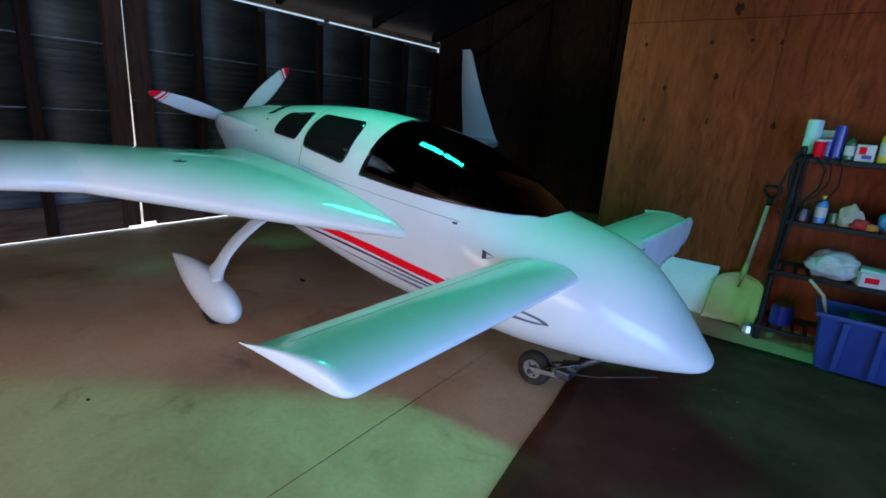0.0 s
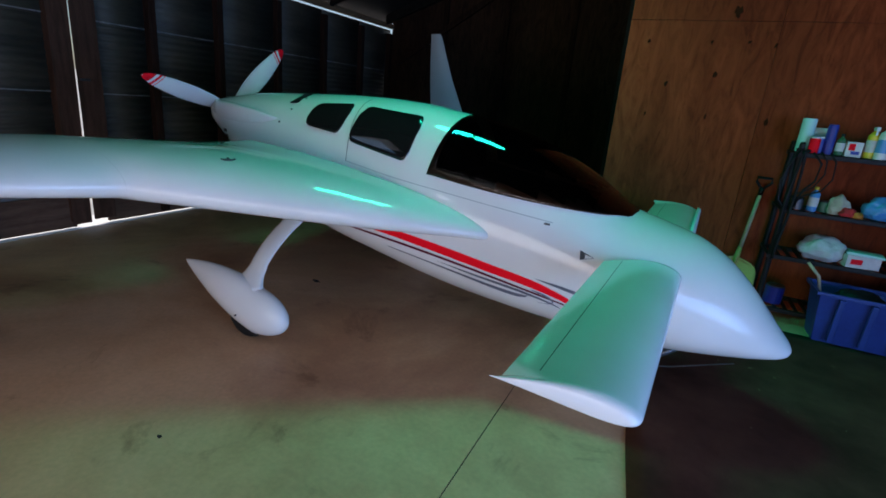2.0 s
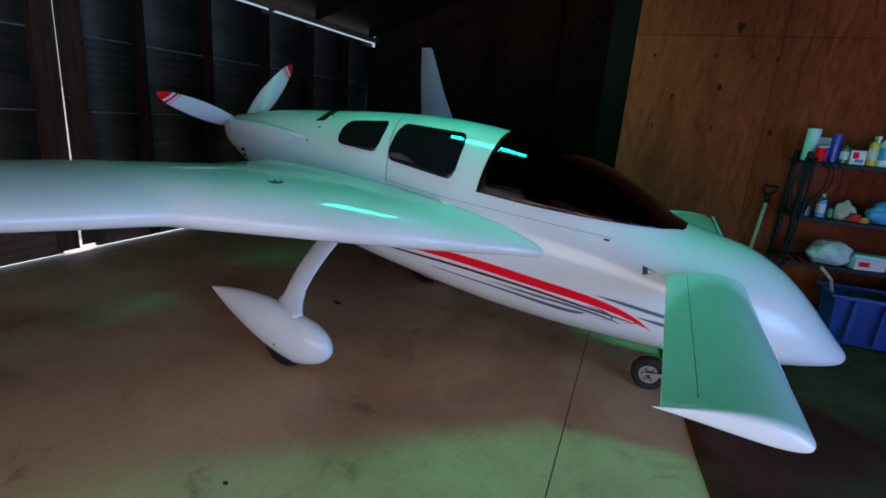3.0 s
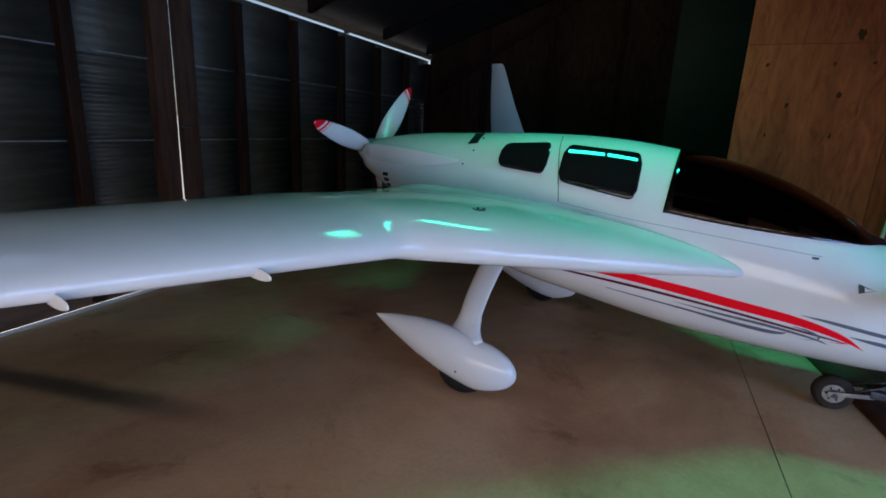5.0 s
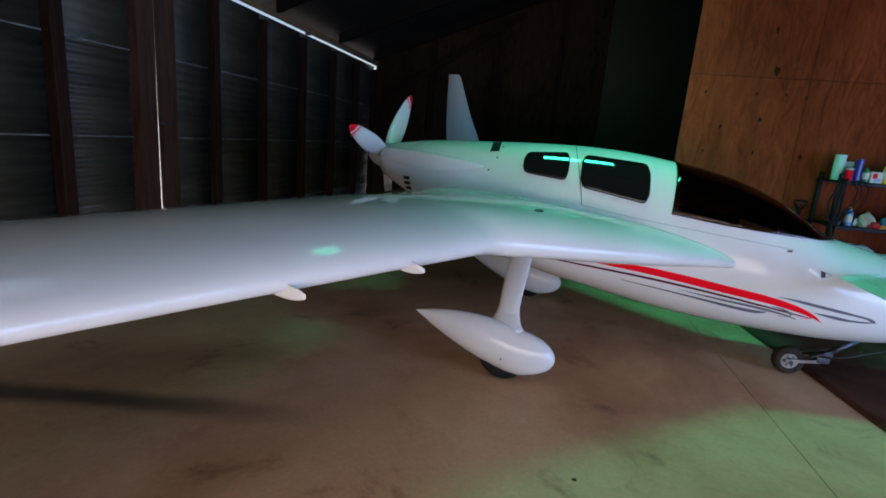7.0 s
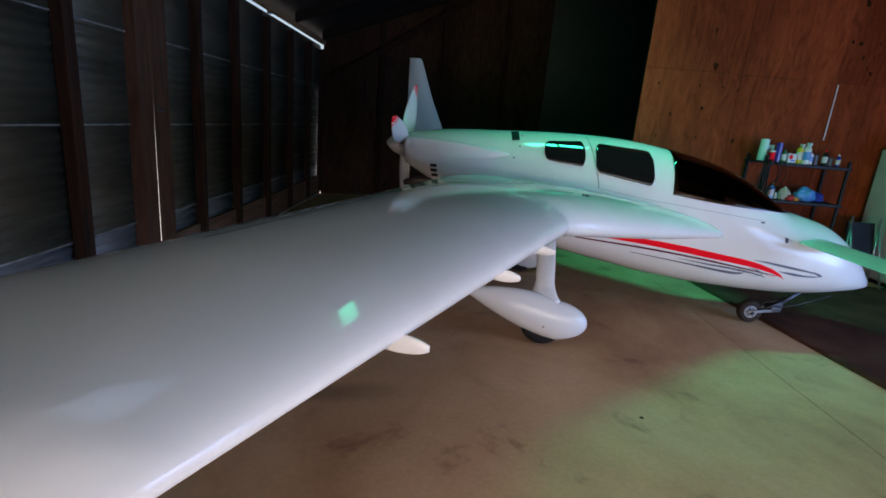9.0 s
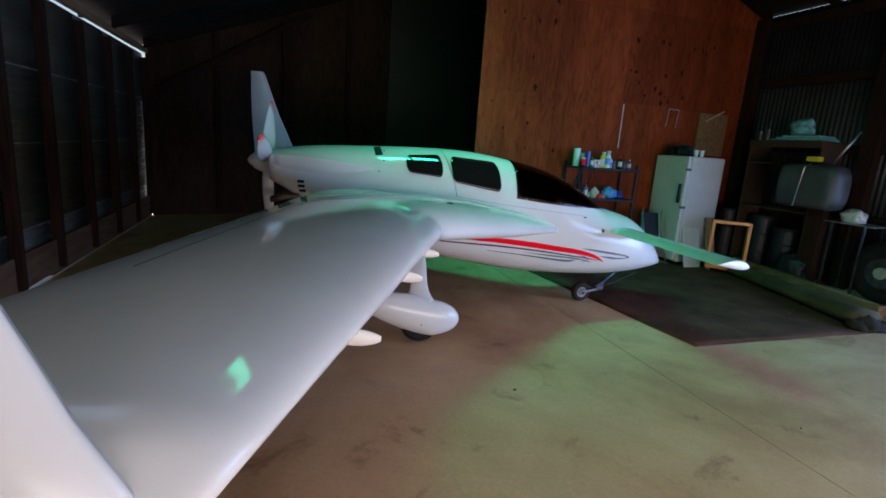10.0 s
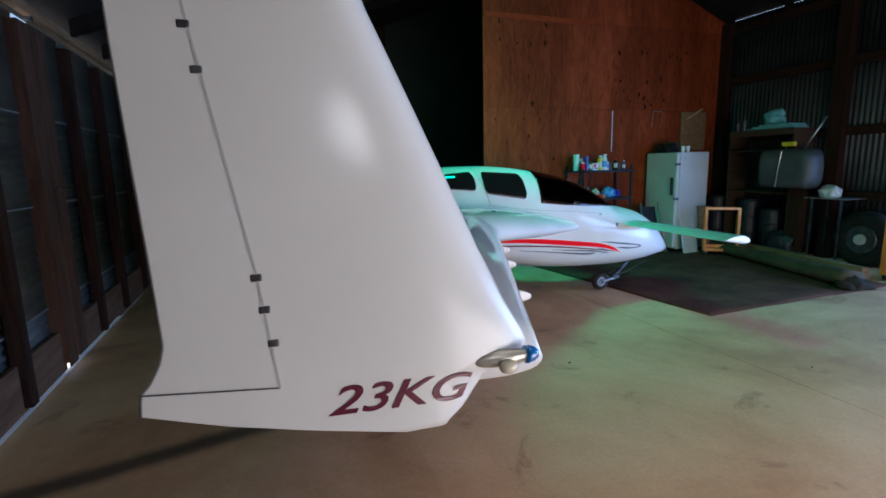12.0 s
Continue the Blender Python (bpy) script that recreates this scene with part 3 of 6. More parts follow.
def build_roof():
    bm = bmesh.new()
    holes = [(c[0] - h, c[0] + h, c[1] - k, c[1] + k) for c, h, k in ((CLEARP, 0.41, 0.46), (FILLQ, 0.95, 1.0))] + [(sx - SKW / 2, sx + SKW / 2, sy - SKL / 2, sy + SKL / 2) for sx, sy in SKYL]
    xs = sorted({XW - 0.22, RIDGE, XE + 0.125, *[h[0] for h in holes], *[h[1] for h in holes]})
    ys = sorted({YS - 0.2, YN + 0.2, *[h[2] for h in holes], *[h[3] for h in holes]})
    for x0, x1 in zip(xs, xs[1:]):
        for y0, y1 in zip(ys, ys[1:]):
            if any(h[0] <= x0 + 1e-6 and x1 <= h[1] + 1e-6 and h[2] <= y0 + 1e-6 and y1 <= h[3] + 1e-6 for h in holes):
                continue
            rings([[(x, y0, roof_z(x)), (x, y1, roof_z(x)), (x, y1, roof_z(x) + 0.05), (x, y0, roof_z(x) + 0.05)] for x in (x0, x1)], bm)
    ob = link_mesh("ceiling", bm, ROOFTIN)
    tagged(ob, "dark corrugated steel hangar roof with timber rafters", "ceiling", kind="structure")
    for y in (-2.2, -0.4, 2.2, 4.6, 5.66, 7.6, 9.3):
        r = link_mesh("rafter", rings([[(x, y - 0.04, roof_z(x) - 0.16), (x, y + 0.04, roof_z(x) - 0.16), (x, y + 0.04, roof_z(x) - 0.004), (x, y - 0.04, roof_z(x) - 0.004)] for x in (XW + 0.06, RIDGE, XE)]), SHADEWOOD)
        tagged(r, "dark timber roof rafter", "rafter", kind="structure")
    panels = [(c[0], c[1], h, k, WHITEGLASS, "milky translucent fibreglass roof panel") for c, h, k in ((CLEARP, 0.44, 0.49), (FILLQ, 0.98, 1.03))]
    panels += [(sx, sy, SKW / 2 + 0.03, SKL / 2 + 0.03, FIBREGLASS, "green translucent fibreglass roof panel") for sx, sy in SKYL]
    for k, (cx, cy, hx, hy, material, label) in enumerate(panels):
        lift = 0.053 + 0.004 * k
        p = link_mesh("window_roof", rings([[(x, cy - hy, roof_z(x) + lift), (x, cy + hy, roof_z(x) + lift), (x, cy + hy, roof_z(x) + lift + 0.003), (x, cy - hy, roof_z(x) + lift + 0.003)] for x in (cx - hx, cx + hx)]), material)
        tagged(p, label, "skylight", kind="structure")


build_floor()
build_west()
build_back()
build_partition()
build_east()
build_south()
build_roof()

# ---- the aircraft: x forward, y to its left, z up, from its own origin ----
PLANE = pose(-0.58, 3.47, 0, 0, 0, -3.0)
plane = thing("light_aircraft", "white canard aircraft with red side stripe and rear propeller", "aircraft", PLANE)

TOP = [(-3.25, 1.45), (-2.9, 1.505), (-2.4, 1.535), (-1.9, 1.555), (-1.45, 1.548), (-1.05, 1.50), (-0.68, 1.425), (-0.42, 1.335), (-0.19, 1.215), (0.0, 1.09), (0.2, 1.035), (0.4, 0.98), (0.56, 0.89), (0.7, 0.765), (0.81, 0.64), (0.88, 0.56), (0.915, 0.52), (0.93, 0.492)]
BOT = [(-3.25, 1.18), (-3.1, 1.095), (-2.9, 0.98), (-2.5, 0.73), (-2.0, 0.585), (-1.5, 0.488), (-1.0, 0.405), (-0.5, 0.362), (0.0, 0.348), (0.2, 0.357), (0.4, 0.375), (0.6, 0.403), (0.75, 0.427), (0.86, 0.446), (0.91, 0.462), (0.93, 0.486)]
WIDE = [(-3.25, 0.27), (-2.9, 0.37), (-2.5, 0.45), (-2.0, 0.505), (-1.4, 0.525), (-0.8, 0.515), (-0.3, 0.49), (0.1, 0.455), (0.4, 0.395), (0.7, 0.265), (0.84, 0.16), (0.90, 0.095), (0.922, 0.05), (0.93, 0.01)]
MID = [(-3.25, 1.345), (-2.9, 1.22), (-2.5, 1.09), (-1.8, 0.98), (-1.0, 0.88), (-0.3, 0.80), (0.2, 0.72), (0.6, 0.60), (0.86, 0.498), (0.93, 0.49)]


def section(u):
    return lerp(WIDE, u), lerp(MID, u), lerp(TOP, u), lerp(BOT, u)


def skin(u, a):
    """A point of the fuselage: a from 0 at the top over pi/2 on the left side to pi below."""
    w, m, t, b = section(u)
    s, c = math.sin(a), math.cos(a)
    e = 2 / 2.15 if c > 0 else 2 / 2.5
    y = w * abs(s) ** e * (1 if s > 0 else -1)
    z = m + ((t - m) if c > 0 else -(m - b)) * abs(c) ** e
    return Vector((u, y, z))


def skin_angle(u, z):
    _, m, t, b = section(u)
    if z >= m:
        return math.acos(max(0.0, min(1.0, (z - m) / max(t - m, 1e-4))) ** (2.15 / 2))
    return math.pi - math.acos(max(0.0, min(1.0, (m - z) / max(m - b, 1e-4))) ** 1.25)


def skin_off(u, a, d):
    p = skin(u, a)
    n = (skin(u, a + 0.02) - skin(u, a - 0.02)).cross(skin(u + 0.01, a) - skin(u - 0.01, a))
    n.normalize()
    if n.dot(p - Vector((u, 0, section(u)[1]))) < 0:
        n.negate()
    return p + n * d


def on_side(u, z, side, d=0.003):
    return skin_off(u, side * skin_angle(u, z), d)


def build_fuselage():
    n = 64
    us = [-3.25 + 4.25 * (i / 90) for i in range(91)]
    us = us[:-6] + [0.74, 0.78, 0.82, 0.85, 0.875, 0.893, 0.905, 0.915, 0.922, 0.927]
    us = sorted(set(us))
    bm = rings([[skin(u, 2 * math.pi * i / n) for i in range(n)] for u in us])
    # the opening under the windshield
    hole = []
    for f in bm.faces:
        c = f.calc_center_median()
        if -1.02 < c.x < -0.13 and len(f.verts) == 4:
            m = section(c.x)[1]
            if c.z > lerp(SCREEN_BASE, c.x) + 0.04 and c.z > m:
                hole.append(f)
    bmesh.ops.delete(bm, geom=hole, context="FACES")
    return part("fuselage", bm, PAINT, plane, smooth=True)


SCREEN_BASE = [(-1.06, 1.155), (-0.8, 1.125), (-0.5, 1.10), (-0.1, 1.072), (0.0, 1.055), (0.06, 1.0)]     # lower edge of the windshield
fuselage = build_fuselage()


def build_cabin():
    """Dark lining, two seats and an instrument panel behind the windshield."""
    rows = []
    for i in range(25):
        u = -1.10 + 1.14 * i / 24
        a0 = skin_angle(u, lerp(SCREEN_BASE, u) + 0.02)
        rows.append([skin_off(u, a0 + (2 * math.pi - 2 * a0) * k / 24, -0.02) for k in range(25)])
    lining = part("cabin_lining", rings(rows, closed=False), UPHOLSTERY, plane, "charcoal cabin lining behind the windshield", smooth=True)
    back = [skin_off(-1.12, 2 * math.pi * k / 32, -0.02) for k in range(32)]
    part("rear_bulkhead", rings([back, [p + Vector((0.012, 0, 0)) for p in back]]), UPHOLSTERY, lining)
    for y in (-0.23, 0.23):
        seat = part("seat", box(-0.08, 0.04, -0.19, 0.19, 0.0, 0.62, m=pose(-0.86, y, 0.56, 0, -18, 0)), UPHOLSTERY, plane, "charcoal upholstered seat back", bevel=0.04)
        part("headrest", box(-0.06, 0.02, -0.11, 0.11, 0.0, 0.16, m=pose(-1.06, y, 1.14, 0, -12, 0)), UPHOLSTERY, seat, bevel=0.03)
    part("instrument_panel", box(-0.34, -0.28, -0.40, 0.40, 0.72, 1.06), UPHOLSTERY, plane, "dark instrument panel", bevel=0.02)
    part("glare_shield", box(-0.40, -0.16, -0.24, 0.24, 1.045, 1.065), UPHOLSTERY, lining, bevel=0.006)


build_cabin()


def patch(name, outline, side, material, parent, label="", d=0.004, steps=26):
    """A panel lying on the fuselage side: outline gives (lower z, upper z) at a fraction of the way from u0 to u1."""
    u0, u1, lo, hi = outline
    grid = []
    for i in range(steps + 1):
        f = i / steps
        u = u0 + (u1 - u0) * f
        a, b = lo(f), hi(f)
        grid.append([on_side(u, a + (b - a) * k / 10, side, d) for k in range(11)])
    bm = rings(grid, closed=False)
    ob = part(name, bm, material, parent, label, smooth=True)
    md = ob.modifiers.new("thick", "SOLIDIFY")
    md.thickness, md.offset = 0.006, 1 if side > 0 else -1
    md.offset = 0
    return ob


def rounded(lo0, lo1, hi0, hi1, r0, r1, r2=0.12):
    """Lower and upper edge of a window with rounded corners; r0 and r1: share of the length taken by the corners."""
    def ease(f):
        e = 1.0
        if f < r0:
            e = math.sqrt(max(0.0, 1 - ((r0 - f) / r0) ** 2))
        if f > 1 - r1:
            e = min(e, math.sqrt(max(0.0, 1 - ((f - 1 + r1) / r1) ** 2)))
        return e

    def lo(f):
        a, b = lo0 + (lo1 - lo0) * f, hi0 + (hi1 - hi0) * f
        return a + (b - a) * r2 * (1 - ease(f)) * 1.6

    def hi(f):
        a, b = lo0 + (lo1 - lo0) * f, hi0 + (hi1 - hi0) * f
        return b - (b - a) * r2 * (1 - ease(f)) * 1.6
    return lo, hi


def build_windows():
    for side in (1, -1):
        lo, hi = rounded(1.335, 1.305, 1.475, 1.497, 0.16, 0.12, 0.2)
        patch("side_window", (-2.10, -1.775, lo, hi), side, ACRYLIC, plane, "dark tinted rear side window")
        lo, hi = rounded(1.275, 1.20, 1.492, 1.462, 0.10, 0.10, 0.15)
        patch("side_window", (-1.69, -1.225, lo, hi), side, ACRYLIC, plane, "dark tinted door window")


def build_windshield():
    n, k = 36, 40
    grid = []
    for i in range(n + 1):
        row = []
        for j in range(k + 1):
            q = -1 + 2 * j / k
            ur = -1.035 - 0.04 * abs(q) ** 1.5
            u = ur + (0.055 - ur) * (1 - (1 - i / n) ** 1.25)
            f = min(1.0, max(0.0, (0.055 - u) / 0.12))
            am = skin_angle(u, lerp(SCREEN_BASE, u)) * math.sqrt(max(0.0, 1 - (1 - f) ** 2))
            row.append(skin_off(u, q * max(am, 0.002), 0.005))
        grid.append(row)
    bm = rings(grid, closed=False)
    ob = part("windshield", bm, SMOKE, plane, "large dark tinted bubble windshield", smooth=True)
    md = ob.modifiers.new("thick", "SOLIDIFY")
    md.thickness, md.offset, md.material_offset = 0.004, -1, 1
    ob.data.materials.append(SMOKEIN)
    return ob


def line_on_skin(name, pts, width, side, material, parent, label="", d=0.0016):
    """A narrow band through (u, z, share of width) points."""
    n = 12 * (len(pts) - 1)
    zt = [(p[0], p[1]) for p in pts]
    wt = [(p[0], p[2]) for p in pts]
    rows = []
    for i in range(n + 1):
        u = pts[0][0] + (pts[-1][0] - pts[0][0]) * i / n
        z, w = lerp(zt, u), max(0.02, lerp(wt, u)) * width / 2
        rows.append([on_side(u, z + w * k / 3, side, d) for k in range(-3, 4)])
    ob = part(name, rings(rows, closed=False), material, parent, label, smooth=True)
    return ob


def curl_on_skin(pts, width, side, material, label=""):
    """A curling band through (u, z, share of width) points."""
    rows = []
    at = list(range(len(pts)))
    tables = [[(k, p[c]) for k, p in zip(at, pts)] for c in range(3)]
    n = 8 * (len(pts) - 1)

    def where(f):
        return Vector((lerp(tables[0], f), lerp(tables[1], f)))

    for i in range(n + 1):
        f = (len(pts) - 1) * i / n
        g = where(min(f + 0.05, at[-1])) - where(max(f - 0.05, 0))
        g.normalize()
        w = max(0.05, lerp(tables[2], f)) * width / 2
        p = where(f)
        rows.append([on_side(p.x - g.y * w * k, p.y + g.x * w * k, side, 0.0022) for k in (-1, -0.5, 0, 0.5, 1)])
    ob = part("stripe", rings(rows, closed=False), material, plane, label, smooth=True)
    return ob


def build_stripes():
    for side in (1, -1):
        line_on_skin("stripe", [(-1.75, 0.79, 0.3), (-1.24, 0.767, 0.85), (-0.92, 0.735, 1.0), (-0.63, 0.697, 0.98), (-0.36, 0.66, 0.9), (-0.19, 0.62, 0.7), (-0.10, 0.585, 0.42), (-0.035, 0.545, 0.02)], 0.054, side, RED, plane, "broad red side stripe")
        line_on_skin("stripe", [(-1.78, 0.745, 0.7), (-1.2, 0.71, 1.0), (-0.76, 0.665, 0.9), (-0.4, 0.615, 0.8), (-0.2, 0.585, 0.6), (-0.10, 0.57, 0.1)], 0.017, side, MAROON, plane, "thin dark red pinstripe")
        line_on_skin("stripe", [(-1.32, 0.665, 0.2), (-0.9, 0.617, 0.5), (-0.6, 0.578, 0.9), (-0.45, 0.565, 1.0), (-0.385, 0.572, 0.5), (-0.375, 0.58, 0.02)], 0.024, side, GREY, plane, "grey flowing side stripe")
        line_on_skin("stripe", [(-0.95, 0.655, 0.1), (-0.7, 0.625, 0.8), (-0.45, 0.60, 1.0), (-0.27, 0.572, 0.7), (-0.20, 0.552, 0.4), (-0.19, 0.545, 0.05)], 0.017, side, GREY, plane, "grey flowing side stripe")
        curl_on_skin([(-0.36, 0.625, 0.3), (-0.29, 0.612, 0.9), (-0.245, 0.592, 1.0), (-0.235, 0.573, 0.7), (-0.26, 0.56, 0.4), (-0.32, 0.553, 0.05)], 0.012, side, GREY, "grey curl of the side stripe")
        curl_on_skin([(-0.33, 0.637, 0.3), (-0.24, 0.622, 0.9), (-0.17, 0.602, 1.0), (-0.125, 0.588, 0.8), (-0.12, 0.575, 0.6), (-0.15, 0.567, 0.3), (-0.19, 0.565, 0.05)], 0.013, side, RED, "thin red curl of the side stripe")
        curl_on_skin([(-0.34, 0.697, 0.1), (-0.22, 0.683, 0.8), (-0.09, 0.664, 1.0), (0.04, 0.645, 1.0), (0.13, 0.632, 0.7), (0.20, 0.62, 0.7), (0.245, 0.602, 0.9), (0.262, 0.594, 0.05)], 0.02, side, GREY, "grey flowing side stripe")
        curl_on_skin([(-0.11, 0.616, 0.2), (-0.01, 0.603, 1.0), (0.06, 0.594, 1.0), (0.12, 0.590, 0.7), (0.19, 0.590, 0.6), (0.25, 0.597, 0.3)], 0.02, side, GREY, "grey flowing side stripe")
        # the lines of the door and of the canopy rail
        line_on_skin("door_seam", [(-1.66, 1.155, 1), (-1.28, 1.105, 1), (-0.97, 1.075, 1), (-0.5, 1.03, 1), (-0.3, 1.01, 1)], 0.005, side, PALEGAP, plane)
        rows = []
        for i in range(13):
            z = 1.155 + (1.54 - 1.155) * i / 12
            u = -1.66 - 0.085 * (i / 12) ** 1.2
            rows.append([on_side(u - 0.0025, min(z, lerp(TOP, u) - 0.004), side, 0.0025), on_side(u + 0.0025, min(z, lerp(TOP, u) - 0.004), side, 0.0025)])
        part("door_seam", rings(rows, closed=False), SEAM, plane)
        # small triangular vent ahead of the stripe
        bm = bmesh.new()
        tri = [(-0.135, 0.90), (-0.06, 0.872), (-0.128, 0.852)]
        inner = [(-0.108, 0.884), (-0.064, 0.872), (-0.104, 0.862)]
        o = [bm.verts.new(on_side(u, z, side, 0.004)) for u, z in tri]
        bm.faces.new(o)
        v = part("side_vent", bm, SEAM, plane, "small dark triangular side vent")
        bm = bmesh.new()
        bm.faces.new([bm.verts.new(on_side(u, z, side, 0.0055)) for u, z in inner])
        part("vent_cover", bm, PAINT, v)
        p = on_side(-0.33, 1.0, side, 0.0)
        part("canopy_catch", box(p.x - 0.016, p.x + 0.016, p.y - 0.004, p.y + 0.004, p.z - 0.006, p.z + 0.006), STEEL, plane, "small dark canopy catch", bevel=0.003)
        # square air inlet and screws behind the rear window
        bm = bmesh.new()
        q = [(-2.37, 1.522), (-2.305, 1.528), (-2.30, 1.466), (-2.365, 1.458)]
        rings([[on_side(u, z, side, 0.002) for u, z in q], [on_side(u, z, side, 0.008) for u, z in q]], bm)
        part("air_inlet", bm, BLACK, plane, "small black square air inlet")
        for u, z in ((-2.28, 1.50), (-2.30, 1.42), (-2.345, 1.33)):
            p = on_side(u, z, side, 0.0)
            part("screw", turned([(0.007, -0.004), (0.007, 0.004), (0.003, 0.005)], 10, p, "y"), STEEL, plane)


build_windows()
build_windshield()
build_stripes()


def foil(le, te, thick, y, camber=0.03, n=22):
    """An aerofoil ring between leading and trailing edge, (x, z) each, at one station y."""
    c = math.hypot(te[0] - le[0], te[1] - le[1])
    dx, dz = (te[0] - le[0]) / c, (te[1] - le[1]) / c
    up, dn = [], []
    for i in range(n + 1):
        x = 0.5 * (1 - math.cos(math.pi * i / n))
        t = 5 * (0.2969 * math.sqrt(x) - 0.126 * x - 0.3516 * x * x + 0.2843 * x ** 3 - 0.1015 * x ** 4)
        m = camber * c * 4 * x * (1 - x)
        for s, out in ((1, up), (-1, dn)):
            h = m + s * t * thick
            out.append(Vector((le[0] + dx * x * c + dz * -h, y, le[1] + dz * x * c + abs(dx) * h)))
    return up + dn[-2:0:-1]


def build_wing(side):
    loops = []
    y0, y1, y2 = 0.40, 1.62, 4.125

    def depth(f):
        """Thickness of the strake: thin where it leaves the fuselage."""
        return 0.17 + 0.09 * min(1.0, f / 0.45) - 0.05 * max(0.0, f - 0.4)

    for f in [i / 8 for i in range(8)] + [0.955, 1.0]:
        y = y0 + (y1 - y0) * f
        k = (y - 0.50) / (y1 - 0.50)
        le = (-0.62 - 1.45 * k, 0.875 + 0.16 * k)
        te = (-2.92 - 0.27 * f, 1.11 + 0.02 * f)
        loops.append(foil(le, te, depth(f), side * y, 0.022 + 0.012 * f))
    for f in [0.03] + [i / 14 for i in range(1, 15)]:
        y = y1 + (y2 - y1) * f
        le = (-2.07 - 0.98 * f, 1.035 + 0.116 * f - 0.02 * f * f)
        te = (-3.19 - 0.61 * f, 1.13 + 0.036 * f)
        loops.append(foil(le, te, 0.23 - 0.115 * f, side * y, 0.034 - 0.004 * f))
    w = part("wing", rings(loops), PAINT, plane, smooth=True)
    # raised fillet between the wing root and the cowl
    def top_at(y, u):
        y = max(y, y0)
        k, f = (y - 0.50) / (y1 - 0.50), (y - y0) / (y1 - y0)
        ring = foil((-0.62 - 1.45 * k, 0.875 + 0.16 * k), (-2.92 - 0.27 * f, 1.11 + 0.02 * f), depth(f), 0, 0.022 + 0.012 * f)[:23]
        pts = sorted((p.x, p.z) for p in ring)
        for (xa, za), (xb, zb) in zip(pts, pts[1:]):
            if xa <= u <= xb:
                return za + (zb - za) * (u - xa) / max(1e-6, xb - xa)
        return pts[0][1] if u < pts[0][0] else pts[-1][1]

    rows = []
    for i in range(25):
        u = -1.50 - 1.42 * i / 24
        f = i / 24
        h = 0.05 * (3 * f ** 2 - 2 * f ** 3) ** 0.7 * (1 - max(0.0, (f - 0.72) / 0.28) ** 2)
        row = []
        for j in range(11):
            q = j / 10
            y = 0.30 + 0.62 * q
            row.append((u, side * y, top_at(y, u) + h * max(0.0, 1 - q) ** 1.6 * 1.35 + 0.0015 - 0.006 * (q == 1)))
        rows.append(row)
    part("root_fillet", rings(rows, closed=False), PAINT, w, smooth=True)
    # fuel cap and the small fairings below the leading edge
    part("fuel_cap", turned([(0.042, -0.04), (0.042, 0.003), (0.034, 0.007), (0.028, 0.003), (0.008, 0.003), (0.008, 0.009)], 20, (-1.925, side * 1.158, 1.166)), SEAM, w, "round dark fuel cap")
    for y in (2.25, 2.78, 3.45):
        f = (y - 1.62) / 2.505
        x, z = -2.07 - 0.98 * f, 1.035 + 0.116 * f - 0.02 * f * f
        prof = []
        for i in range(15):
            t = i / 14
            r = 0.024 * math.sin(math.pi * min(1, t * 0.80 + 0.03)) ** 0.5
            prof.append([(x + 0.055 - 0.115 * t, side * y + 0.25 * r * math.cos(a), z - 0.038 + 0.012 * t + r * math.sin(a)) for a in [2 * math.pi * k / 12 for k in range(12)]])
        part("vortilon", rings(prof), PAINT, w, "small white fairing below the leading edge", smooth=True)
    seam = foil((-2.07, 1.035), (-3.19, 1.13), 0.23, side * 1.62, 0.034)
    ring = [seam[i] for i in range(len(seam))]
    mid = sum(ring, Vector()) / len(ring)
    part("wing_seam", rings([[mid + (p - mid) * 1.0012 + Vector((0, -0.001, 0)) for p in ring], [mid + (p - mid) * 1.0012 + Vector((0, 0.001, 0)) for p in ring]], cap=False), mat("filled_seam", (0.62, 0.62, 0.60), 0.5), w)
    # aileron gap
    rows = []
    for y, cx in ((1.9, 0.80), (3.2, 0.78)):
        f = (y - 1.62) / 2.505
        le, te = (-2.07 - 0.98 * f, 1.035 + 0.116 * f - 0.02 * f * f), (-3.19 - 0.61 * f, 1.13 + 0.036 * f)
        ring = foil(le, te, 0.23 - 0.115 * f, side * y, 0.034 - 0.004 * f, 60)[:61]
        p = min(ring, key=lambda v: abs((v.x - le[0]) / (te[0] - le[0]) - cx))
        rows.append([p + Vector((-0.003, 0, 0.0015)), p + Vector((0.003, 0, 0.0015))])
    part("aileron_seam", rings(rows, closed=False), SEAM, w)
    return w


